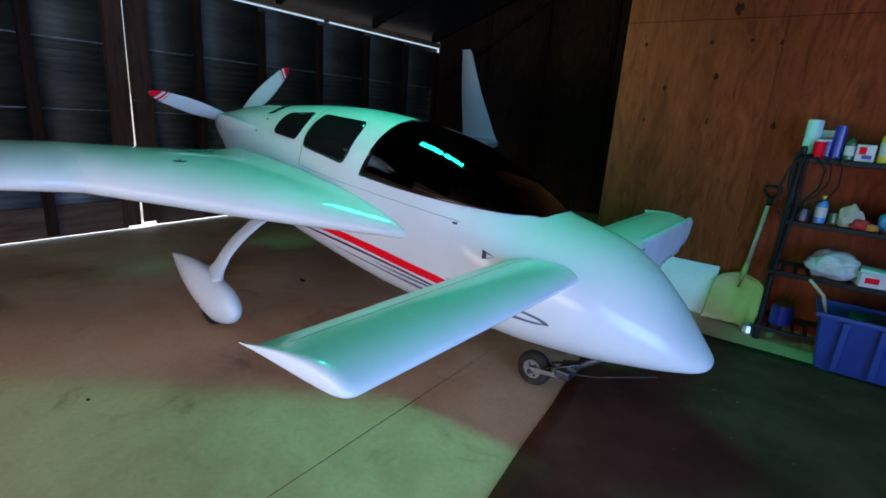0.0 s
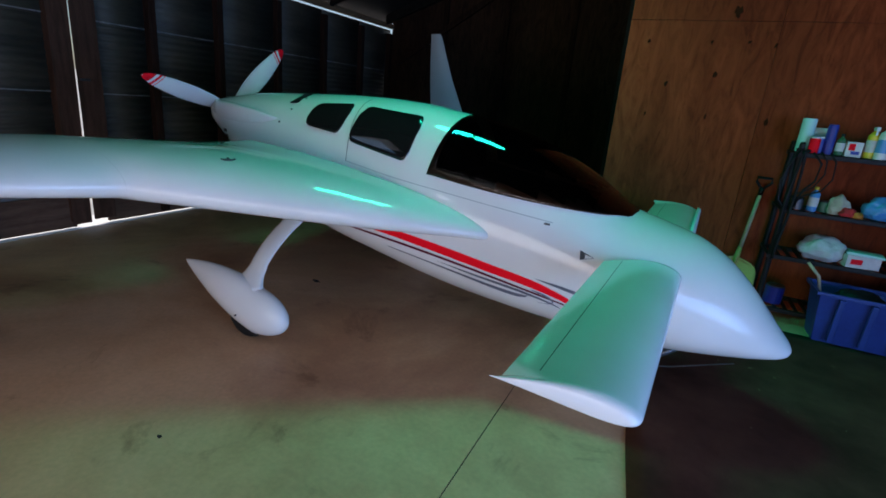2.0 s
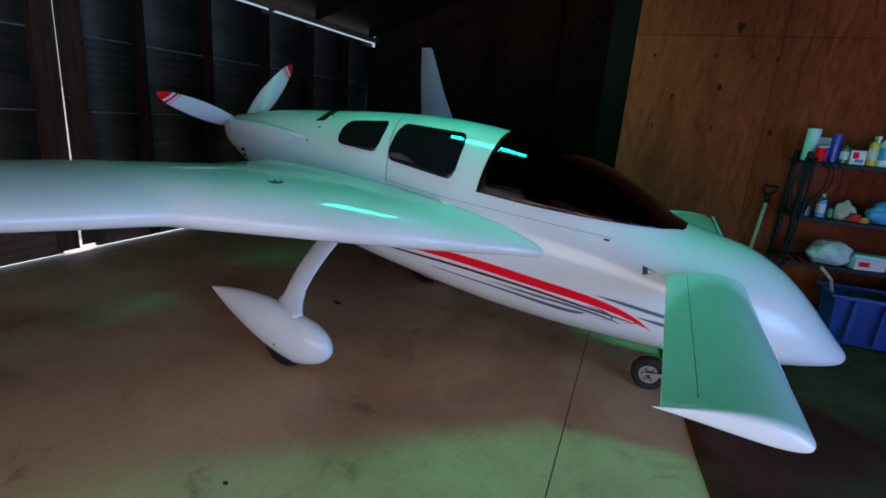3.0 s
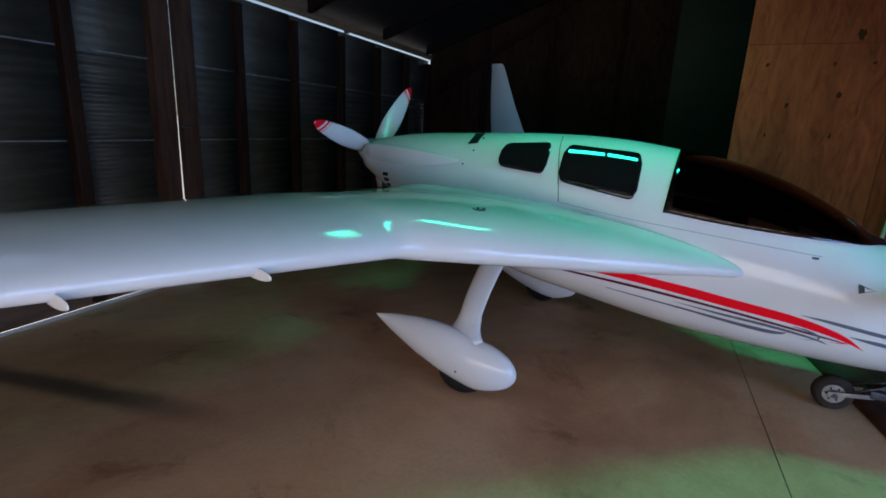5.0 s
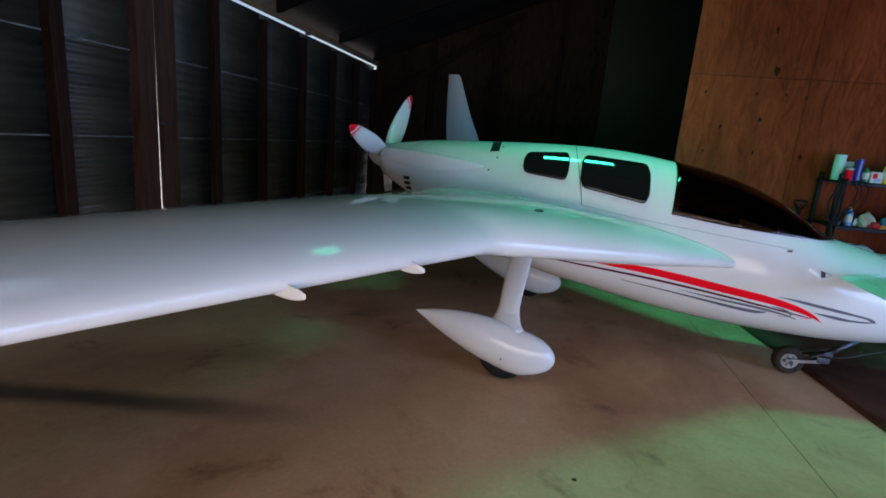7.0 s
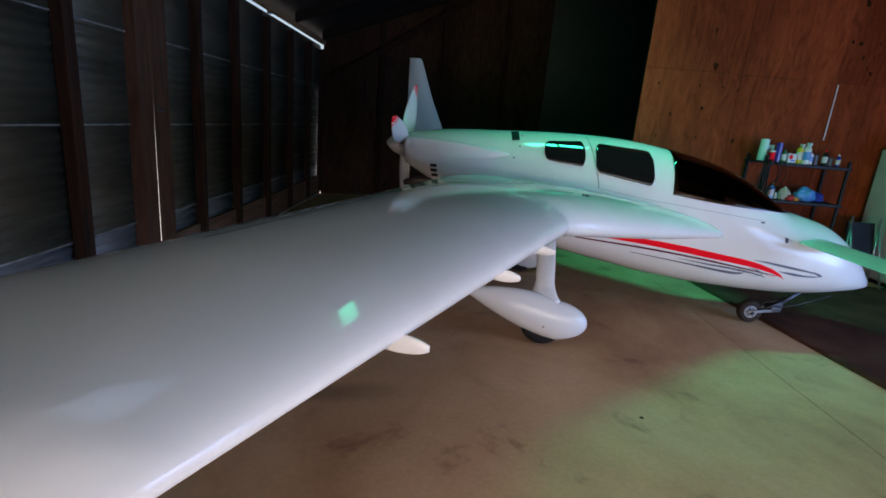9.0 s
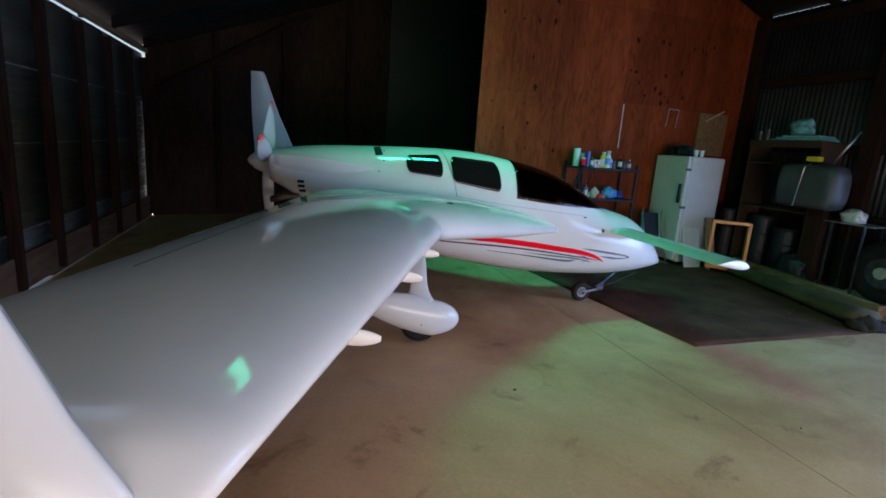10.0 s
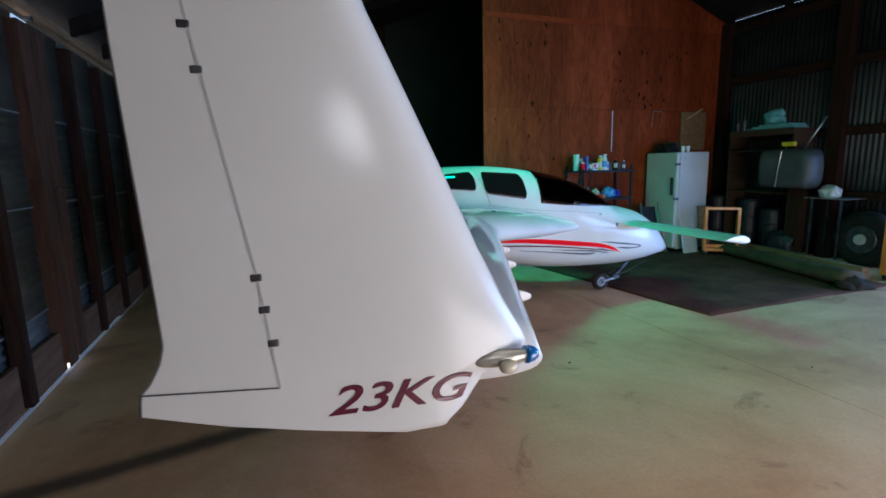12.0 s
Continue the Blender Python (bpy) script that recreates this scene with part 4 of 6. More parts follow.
def build_winglet(side):
    """A fin at the wing tip with a rudder, a navigation light and a small lower fin."""
    def ring(z, le, te, thick, y, n=16):
        c = le - te
        up, dn = [], []
        for i in range(n + 1):
            x = 0.5 * (1 - math.cos(math.pi * i / n))
            t = 5 * (0.2969 * math.sqrt(x) - 0.126 * x - 0.3516 * x * x + 0.2843 * x ** 3 - 0.1015 * x ** 4) * thick + 0.0012
            flat = 0.052 * (1 - math.exp(-x * 16))
            up.append(Vector((le - c * x, side * (y + flat), z)))
            dn.append(Vector((le - c * x, side * (y + flat - 2 * t), z)))
        return up + dn[-2:0:-1]

    def lean(z):
        return 4.196 - 0.120 * max(0.0, (z - 1.25) / 1.3)

    edge = [(1.062, -3.318), (1.09, -3.272), (1.122, -3.244), (1.15, -3.220), (1.18, -3.140), (1.205, -3.124), (1.235, -3.140), (1.27, -3.160), (1.32, -3.190), (1.37, -3.210), (1.41, -3.231), (1.58, -3.304), (1.75, -3.379), (1.9, -3.447), (2.2, -3.555), (2.45, -3.64), (2.53, -3.672), (2.555, -3.70)]
    tail = [(1.062, -3.42), (1.10, -3.60), (1.137, -3.75), (1.18, -3.888), (1.217, -3.886), (1.25, -3.855), (1.30, -3.843), (1.42, -3.850), (1.59, -3.862), (1.86, -3.880), (2.2, -3.885), (2.5, -3.88), (2.555, -3.885)]
    zs = [1.062, 1.075, 1.09, 1.105, 1.122, 1.137, 1.15, 1.165, 1.18, 1.19, 1.205, 1.22, 1.235, 1.27, 1.30, 1.36, 1.42, 1.5, 1.6, 1.7, 1.8, 1.9, 2.05, 2.2, 2.35, 2.45, 2.52, 2.545, 2.555]

    def lin(t, z):
        for (a, p), (b, q) in zip(t, t[1:]):
            if z <= b:
                return p + (q - p) * max(0.0, (z - a) / (b - a))
        return t[-1][1]

    loops = [ring(z, lin(edge, z), lin(tail, z), 0.045 + 0.035 * min(1, max(0, (z - 1.06) / 0.15)) - 0.03 * max(0, (z - 1.4) / 1.15), lean(z)) for z in zs]
    fin = part("winglet", rings(loops), FINPAINT, plane, "tall white wingtip fin", smooth=True)
    fin.location = (0.03, -side * 0.065, -0.024)
    out = lambda u, z, d=0.0: Vector((u, side * (lean(z) + d + half(u, z)), z))

    def half(u, z):
        le, te = lin(edge, z), lin(tail, z)
        x = min(0.999, max(0.001, (le - u) / (le - te)))
        return 0.052 * (1 - math.exp(-x * 16))

    def band(name, pts, w, material, vertical):
        rows = []
        for (u0, z0), (u1, z1) in zip(pts, pts[1:]):
            for i in range(9):
                u, z = u0 + (u1 - u0) * i / 8, z0 + (z1 - z0) * i / 8
                a, b = ((u - w, z), (u + w, z)) if vertical else ((u, z - w), (u, z + w))
                rows.append([out(*a, 0.0012), out(*b, 0.0012)])
        return part(name, rings(rows, closed=False), material, fin)

    band("rudder_gap", [(-3.656, 1.197), (-3.68, 1.405), (-3.76, 1.85), (-3.80, 2.10)], 0.0022, PALEGAP, True)
    band("rudder_gap", [(-3.656, 1.197), (-3.885, 1.219)], 0.0016, SEAM, False)
    for u, z in ((-3.657, 1.283), (-3.668, 1.346), (-3.678, 1.405), (-3.746, 1.766), (-3.76, 1.84)):
        p = out(u - 0.004, z)
        part("hinge_screw", box(p.x - 0.010, p.x + 0.010, p.y - 0.002, p.y + 0.003, p.z - 0.007, p.z + 0.007), STEEL, fin, bevel=0.003)
    bm = bmesh.new()
    loops = []
    for i in range(13):
        t = i / 12
        r = 0.026 * math.sqrt(max(0.02, math.sin(math.pi * min(1.0, 0.03 + t * 0.95))))
        loops.append([(-3.272 + 0.135 * t, side * (4.238 + 0.012 * t + 0.55 * r * math.cos(a)), 1.186 + 0.006 * t + 0.72 * r * math.sin(a)) for a in [2 * math.pi * k / 16 for k in range(16)]])
    light = part("navigation_light", rings(loops, bm), NAVMETAL, fin, "silver navigation light with a blue lens", smooth=True)
    part("coloured_lens", turned([(0.001, 0.020), (0.007, 0.0185), (0.013, 0.014), (0.017, 0.007), (0.0195, -0.003), (0.0195, -0.012)], 18, (-3.142, side * 4.246, 1.191), "x"), LENS, light, "blue front lens", smooth=True)
    part("lamp_bulb", turned([(0.002, -0.022), (0.010, -0.018), (0.014, -0.008), (0.015, 0.002), (0.012, 0.012), (0.006, 0.017), (0.001, 0.018)], 14, (-3.198, side * 4.262, 1.176), "x"), CLEAR, light, smooth=True)
    if side < 0:
        c = bpy.data.curves.new("weight_marking", "FONT")
        c.body, c.size, c.shear, c.extrude, c.align_x = "23KG", 0.082, 0.34, 0.0006, "LEFT"
        c.offset = 0.0008
        tmp = bpy.data.objects.new("weight_marking", c)
        dg = bpy.context.evaluated_depsgraph_get()
        scene.collection.objects.link(tmp)
        dg.update()
        me = bpy.data.meshes.new_from_object(tmp.evaluated_get(bpy.context.evaluated_depsgraph_get()))
        bpy.data.objects.remove(tmp)
        xs = [v.co.x for v in me.vertices]
        wide = max(xs) - min(xs)
        for v in me.vertices:
            u = -3.572 + (v.co.x - min(xs)) * 0.298 / wide
            z = 1.126 + v.co.y + (u + 3.57) * -0.04
            q = out(u, z, 0.0015 + v.co.z)
            v.co = q
        me.materials.clear()
        me.materials.append(MAROON)
        ob = new("weight_marking", me)
        ob.parent = fin
        tagged(ob, "maroon italic lettering 23KG")
    return fin


def build_canard(side):
    def sheared(ring, amount):
        """The tip sweeps outwards towards the trailing edge."""
        return [p + Vector((0, side * amount * (0.352 - p.x) / 0.367, 0)) for p in ring]

    loops = []
    for i in range(17):
        f = i / 16
        y = 0.30 + (1.715 - 0.30) * f
        loops.append(sheared(foil((0.352, 0.838), (-0.015, 0.864), 0.080, side * y, 0.035), 0.075 * f ** 3))
    tip = []
    for i in range(9):
        f = i / 8
        y = 1.7155 + 0.042 * math.sin(f * math.pi / 2)
        k = math.sqrt(max(0.02, 1 - f * f))
        z = 0.02 * f
        tip.append(sheared(foil((0.352 - 0.03 * f * f, 0.838 + z * 0.2), (-0.015 - 0.02 * min(1, f * 2), 0.864 + 0.9 * z), 0.080 * k, side * y, 0.035), 0.075))
    c = part("canard", rings(loops[:-1] + tip), PAINT, plane, smooth=True)
    rows = []
    for y in (0.44, 1.74):
        ring = foil((0.352, 0.838), (-0.015, 0.864), 0.080, side * y, 0.035, 60)[:61]
        p = min(ring, key=lambda v: abs(v.x - 0.078))
        rows.append([p + Vector((-0.0013, 0, 0.0012)), p + Vector((0.0013, 0, 0.0012))])
    part("elevator_seam", rings(rows, closed=False), SEAM, c)
    return c


for side in (-1, 1):
    build_wing(side)
    build_winglet(side)
    build_canard(side)


def build_gear(side):
    path = [(-2.02, 0.25, 0.80), (-2.02, 0.42, 0.785), (-2.025, 0.56, 0.73), (-2.03, 0.69, 0.645), (-2.035, 0.79, 0.56), (-2.04, 0.87, 0.465), (-2.04, 0.925, 0.37), (-2.04, 0.955, 0.28)]
    loops = []
    for k, (x, y, z) in enumerate(path):
        f = k / (len(path) - 1)
        c = 0.085 - 0.02 * f
        d = Vector(path[min(k + 1, len(path) - 1)]) - Vector(path[max(k - 1, 0)])
        d.normalize()
        nrm = Vector((1, 0, 0)).cross(d)
        loops.append([Vector((x, side * y, z)) + Vector((c * math.cos(a), side * nrm.y * 0.02 * math.sin(a), nrm.z * 0.02 * math.sin(a))) for a in [2 * math.pi * i / 18 for i in range(18)]])
    leg = part("gear_leg", rings(loops), PAINT, plane, "curved white main gear leg", smooth=True)
    leg.modifiers.new("smooth", "SUBSURF").levels = 1
    flare = []
    for k in range(7):
        f = k / 6
        g = 0.3 + 0.7 * f ** 2.2
        z = 0.455 - 0.115 * f
        flare.append([Vector((-2.04 + (0.075 + 0.10 * (g - 0.3)) * math.cos(a) - 0.03 * (g - 0.3), side * (0.868 + 0.087 * f + (0.024 + 0.055 * (g - 0.3)) * math.sin(a)), z)) for a in [2 * math.pi * i / 20 for i in range(20)]])
    part("leg_fairing", rings(flare), PAINT, plane, "white flare where the gear leg meets the wheel fairing", smooth=True)
    # teardrop wheel fairing, tail high
    loops = []
    n = 30
    for i in range(n + 1):
        t = 0.5 * (1 - math.cos(math.pi * i / n)) if i < n / 2 else i / n
        x = -1.70 - 0.965 * t
        shape = (t ** 0.5) * (1 - t) ** 0.95 / 0.4655
        r = 0.198 * shape
        zc = 0.178 + 0.03 * t + 0.165 * max(0.0, t - 0.25) / 0.75
        loops.append([(x, side * 0.955 + 0.62 * r * math.cos(a), zc + (1.02 if math.sin(a) > 0 else 0.9) * r * math.sin(a)) for a in [2 * math.pi * k / 28 for k in range(28)]])
    pant = part("wheel_fairing", rings(loops), PAINT, plane, "white teardrop wheel fairing", smooth=True)
    part("tyre", turned([(0.10, -0.046), (0.14, -0.048), (0.160, -0.040), (0.171, -0.016), (0.171, 0.016), (0.160, 0.040), (0.14, 0.048), (0.10, 0.046)], 32, (-2.03, side * 0.955, 0.171), "y"), RUBBER, pant, "black main wheel tyre", smooth=True)
    part("fairing_bolt", turned([(0.006, -0.01), (0.006, 0.004)], 10, (-2.04, side * 1.055, 0.172), "y"), STEEL, pant)


build_gear(1)
build_gear(-1)


def build_nose_gear():
    g = part("nose_gear_strut", tube([(0.42, 0, 0.34), (0.30, 0.0, 0.235), (0.20, 0.0, 0.165)], [0.02, 0.02, 0.018], 12), STEEL, plane, "bare metal castering nose gear", smooth=True)
    axle = Vector((0.015, 0, 0.108))
    wheel = part("nose_wheel", turned([(0.026, -0.032), (0.058, -0.032), (0.061, -0.025), (0.048, -0.012), (0.048, 0.012), (0.061, 0.025), (0.058, 0.032), (0.026, 0.032)], 28, axle, "y"), ALLOY, plane, "small aluminium nose wheel", smooth=False)
    part("tyre", turned([(0.056, -0.030), (0.080, -0.040), (0.097, -0.034), (0.107, -0.015), (0.108, 0.0), (0.107, 0.015), (0.097, 0.034), (0.080, 0.040), (0.056, 0.030)], 32, axle, "y"), TYREDUST, wheel, "dusty dark nose wheel tyre", smooth=True)
    part("hub", turned([(0.009, -0.050), (0.021, -0.046), (0.025, -0.034), (0.025, 0.034), (0.021, 0.046), (0.009, 0.050)], 16, axle, "y"), STEEL, wheel)
    for k in range(6):
        q = math.pi * k / 3
        for side in (-1, 1):
            c = axle + Vector((0.038 * math.cos(q), side * 0.033, 0.038 * math.sin(q)))
            part("wheel_bolt", turned([(0.006, -0.004), (0.006, 0.003), (0.003, 0.004)], 8, c, "y"), BLACK, wheel)
    for s in (-1, 1):
        part("fork_arm", box(-0.005, 0.22, s * 0.053 - 0.006, s * 0.053 + 0.006, 0.100, 0.126, m=pose(0, 0, 0, 0, -9, 0)), ALLOY, g, bevel=0.004)
    part("fork_head", box(0.17, 0.26, -0.062, 0.062, 0.135, 0.185), STEEL, g, bevel=0.01)
    part("link", tube([(0.24, -0.03, 0.17), (0.40, -0.02, 0.21), (0.70, 0, 0.33)], 0.004, 8), STEEL, g)
    # steering links and the spring box above the fork
    for s in (-1, 1):
        part("side_link", tube([(0.10, s * 0.052, 0.155), (0.20, s * 0.045, 0.20), (0.30, s * 0.03, 0.25)], 0.006, 8), STEEL, g, smooth=True)
        part("axle_nut", turned([(0.014, -0.006), (0.014, 0.006), (0.006, 0.010)], 8, (0.015, s * 0.064, 0.108), "y"), STEEL, g)
    part("damper", tube([(0.18, 0.03, 0.20), (0.27, 0.025, 0.225), (0.36, 0.02, 0.28)], [0.014, 0.016, 0.012], 10), STEEL, g, smooth=True)
    part("clevis", box(0.225, 0.285, -0.03, 0.03, 0.185, 0.215), STEEL, g, bevel=0.004)


build_nose_gear()


def build_propeller():
    hub = Vector((-3.28, -0.043, 1.344))
    p = part("propeller_hub", turned([(0.10, 0.05), (0.105, 0.0), (0.10, -0.04), (0.075, -0.10), (0.03, -0.15), (0.002, -0.165)], 28, hub, "x"), PAINT, plane, "white propeller hub and spinner", smooth=True)
    part("spacer", turned([(0.07, 0.12), (0.07, 0.0)], 20, hub, "x"), STEEL, p)
    for deg in (-46.0, 74.0, 194.0):
        # angle from straight up, positive to starboard
        a = radians(deg)
        d = Vector((0, -math.sin(a), math.cos(a)))
        e = Vector((0, -math.cos(a), -math.sin(a)))

        def at(r, q, grow):
            f = r / 0.775
            ch = 0.5 * (0.06 + 0.085 * math.sin(math.pi * min(1, max(0, (f - 0.05) / 0.95)) ** 0.8)) * math.sqrt(max(0.0, 1 - max(0.0, (f - 0.86) / 0.142) ** 2)) + 0.002
            tw = radians(62 - 40 * min(1, f / 0.9))
            c = e * math.cos(tw) - Vector((1, 0, 0)) * math.sin(tw)
            return hub + d * r + c * ch * grow * math.cos(q) + d.cross(c) * (0.022 - 0.016 * f) * grow * math.sin(q)

        def blade(r0, r1, n, grow=1.0, slant0=0.0, slant1=0.0):
            """A stretch of the blade; its ends may run aslant across the chord."""
            loops = []
            for i in range(n + 1):
                k = i / n
                slant = slant0 + (slant1 - slant0) * k
                loops.append([at(r0 + (r1 - r0) * k + slant * math.cos(q), q, grow) for q in [2 * math.pi * m / 16 for m in range(16)]])
            return rings(loops)
        b = part("blade", blade(0.05, 0.775, 26), PAINT, p, "white propeller blade with red tip", smooth=True)
        part("red_tip", blade(0.708, 0.777, 10, 1.03, 0.026, 0.0), RED, b, smooth=True)
        for r0, r1 in ((0.668, 0.686), (0.648, 0.654)):
            part("tip_band", blade(r0, r1, 4, 1.03, 0.026, 0.026), RED, b, smooth=True)


build_propeller()


def build_engine_end():
    end = part("cowl_outlet", rings([[skin(-3.252, 2 * math.pi * i / 32) * 1.0 for i in range(32)], [Vector((-3.22, 0.0, 1.22)) + (skin(-3.25, 2 * math.pi * i / 32) - Vector((-3.25, 0, 1.22))) * 0.86 for i in range(32)]]), SOOT, plane, "sooty engine outlet behind the cowl")
    for s in (-1, 1):
        for k in range(2):
            part("exhaust_pipe", tube([(-2.95, s * (0.12 + 0.09 * k), 1.07), (-3.12, s * (0.15 + 0.10 * k), 1.06), (-3.24, s * (0.17 + 0.11 * k), 1.03)], 0.024, 12), SOOT, end, "sooty exhaust pipe", smooth=True)
        for u, z in ((-2.99, 1.205), (-2.985, 1.165), (-2.975, 1.125)):
            rows = [[on_side(u + a, z + b, s, 0.003) for b in (-0.012, 0.012)] for a in (-0.03, 0.0, 0.025)]
            slot = part("cooling_slot", rings(rows, closed=False), BLACK, end, "dark slot in the lower cowl")
            slot.modifiers.new("thick", "SOLIDIFY").thickness = 0.004
        # bulged cowl cheek
        loops = []
        for i in range(15):
            t = i / 14
            u = -2.35 - 0.86 * t
            r = math.sin(math.pi * min(1.0, 0.02 + 0.60 * t)) ** 0.8
            w = section(u)[0]
            loops.append([Vector((u, s * (w - 0.100 + 0.070 * r + 0.036 * math.cos(a) * r), 1.335 + 0.01 * t + (0.075 * r + 0.005) * math.sin(a))) for a in [2 * math.pi * k / 20 for k in range(20)]])
        part("cowl_cheek", rings(loops), PAINT, plane, "rounded engine cowl cheek", smooth=True)


build_engine_end()

# ---- loose things ----
def build_carpet():
    bm = bmesh.new()
    n, k = 30, 24
    grid = []
    for i in range(n + 1):
        row = []
        for j in range(k + 1):
            y = 2.13 + 2.98 * j / k
            left = -0.25 - 0.11 * (y - 2.13)
            x = left + (2.75 - left) * i / n
            z = 0.006 + 0.005 * max(0.0, noise.noise((x * 1.6, y * 1.6, 0.3)))
            row.append((x + 0.03 * noise.noise((x, y, 4.0)), y + 0.02 * noise.noise((x * 2, y, 9.0)), z))
        grid.append(row)
    rings(grid, bm, closed=False)
    ob = link_mesh("carpet", bm, CARPET, smooth=True)
    md = ob.modifiers.new("thick", "SOLIDIFY")
    md.thickness, md.offset = 0.005, -1
    tagged(ob, "dark brown carpet spread on the concrete floor", "carpet")
    # the rolled-up side
    a, b = Vector((2.14, 2.24, 0.13)), Vector((2.92, 5.02, 0.13))
    d = (b - a).normalized()
    s = Vector((d.y, -d.x, 0))
    roll = thing("carpet_roll", "rolled up olive-backed carpet lying on the floor", "carpet")
    loops = []
    m = 26
    for i in range(m + 1):
        p = a + (b - a) * i / m
        r = 0.115 + 0.012 * noise.noise((i * 0.5, 1.0, 2.0)) - 0.03 * i / m
        c = [(p + s * 1.45 * r * math.cos(q) + Vector((0, 0, 0.9 * r * math.sin(q) - 0.13 + 0.9 * r + 0.012))) for q in [2 * math.pi * t / 22 for t in range(22)]]
        loops.append(c)
    part("roll", rings(loops), CARPETBACK, roll, smooth=True)
    # dark frayed end: loose layers and torn flaps
    rng = random.Random(3)
    for k, (e, h, rr) in enumerate(((-0.10, 0.055, 0.075), (0.0, 0.09, 0.085), (0.09, 0.055, 0.075), (0.17, 0.045, 0.05), (-0.02, 0.045, 0.06))):
        lo = []
        for j in range(5):
            g = rr * (1.0, 1.1, 1.0, 0.8, 0.45)[j]
            c = a - d * (-0.06 + 0.045 * j + 0.02 * rng.random()) + s * e
            lo.append([Vector((c.x, c.y, 0.0)) + s * 1.25 * g * rng.uniform(0.75, 1.15) * math.cos(q) + Vector((0, 0, max(0.012, h - 0.01 * j + g * rng.uniform(0.7, 1.1) * math.sin(q)))) for q in [2 * math.pi * w / 14 for w in range(14)]])
        part("frayed_layer", rings(lo), FRAY, roll, "frayed dark carpet end", smooth=True)
    return ob


def build_beam():
    ob = link_mesh("timber_beam", box(-0.06, 0.06, 0.0, 2.5, 0.002, 0.15, m=pose(2.80, 2.47, 0, 0, 0, -12.5)), BEAMWOOD, bevel=0.008)
    tagged(ob, "long brown timber beam lying beside the carpet roll", "timber beam")
    ob2 = link_mesh("timber_plank", box(3.70, 3.78, 2.6, 3.1, 0.002, 0.16), BEAMWOOD, bevel=0.006)
    tagged(ob2, "brown plank on edge by the tractor wheel", "timber plank")


def build_frame_cart(m, wide, high, deep, label):
    """An open pine box frame on casters."""
    t = thing("wooden_frame_cart", label, "wooden cart", m, group="wooden frame carts")
    b = 0.045
    for x in (0, wide - b):
        part("upright", box(x, x + b, 0, deep, 0.07, high - b), PINE, t, bevel=0.006)
    part("top_rail", box(0, wide, 0, deep, high - b, high), PINE, t, bevel=0.006)
    part("bottom_rail", box(b, wide - b, 0, deep, 0.07, 0.12), PINE, t, bevel=0.006)
    part("back_board", box(b, wide - b, deep - 0.02, deep, 0.12, 0.17), PINE, t, bevel=0.004)
    for x in (0.05, wide - 0.05):
        for y in (0.04, deep - 0.04):
            part("caster", turned([(0.012, -0.014), (0.034, -0.013), (0.036, 0.0), (0.034, 0.013), (0.012, 0.014)], 14, (x, y, 0.036), "y"), BLACK, t, smooth=False)
            part("caster_plate", box(x - 0.018, x + 0.018, y - 0.02, y + 0.02, 0.04, 0.07), STEEL, t)
    return t


def build_freezer():
    f = thing("upright_freezer", "old white upright freezer against the plywood wall", "freezer")
    part("cabinet", box(2.20, 2.84, 5.0, 5.70, 0.05, 1.70), ENAMEL, f, bevel=0.02)
    part("door", box(2.13, 2.195, 5.005, 5.695, 0.08, 1.695), ENAMEL, f, bevel=0.018)
    part("door_handle", box(2.085, 2.128, 5.05, 5.085, 0.98, 1.28), BLACK, f, "black upright door handle", bevel=0.008)
    for z in (0.92, 1.50):
        part("hinge", box(2.11, 2.2, 4.99, 5.02, z - 0.02, z + 0.02), STEEL, f, bevel=0.004)
    part("leg_plinth", box(2.22, 2.82, 5.02, 5.68, 0.0, 0.05), BLACK, f)
    part("badge", turned([(0.018, -0.006), (0.018, 0.0)], 12, (2.30, 4.998, 1.60), "y"), ALLOY, f)
    p = link_mesh("leaning_board", box(0, 0.32, 0, 0.018, 0, 0.62, m=pose(2.22, 4.83, 0.0, -14, 0, 0)), ENAMEL, bevel=0.003)
    tagged(p, "white board leaning against the freezer", "panel")
    p = link_mesh("leaning_board", box(0, 0.18, 0, 0.012, 0, 0.80, m=pose(2.62, 4.80, 0.0, -13, 0, 0)), BEAMWOOD, bevel=0.003)
    tagged(p, "brown board leaning against the freezer", "panel")
    rng = random.Random(3)
    for x, y, r, h, mt, lb in ((2.36, 5.12, 0.036, 0.10, WHITE, "white paper cup on the freezer"), (2.47, 5.12, 0.036, 0.10, WHITE, "white paper cup on the freezer")):
        c = link_mesh("cup", turned([(r * 0.72, 0), (r, h), (r * 0.93, h), (r * 0.68, 0.01)], 18, (x, y, 1.702)), mt, smooth=False)
        tagged(c, lb, "cup", group="cups on the freezer")
    for x, y, r, mt in ((2.27, 5.3, 0.09, BLACK), (2.42, 5.42, 0.10, GREYPLASTIC), (2.30, 5.52, 0.08, BLACK)):
        c = lump("crumpled_cloth", (x, y, 1.702), (r * 1.3, r, r * 0.9), mt, "dark crumpled bundle on the freezer", "bundle", rng.random() * 9)


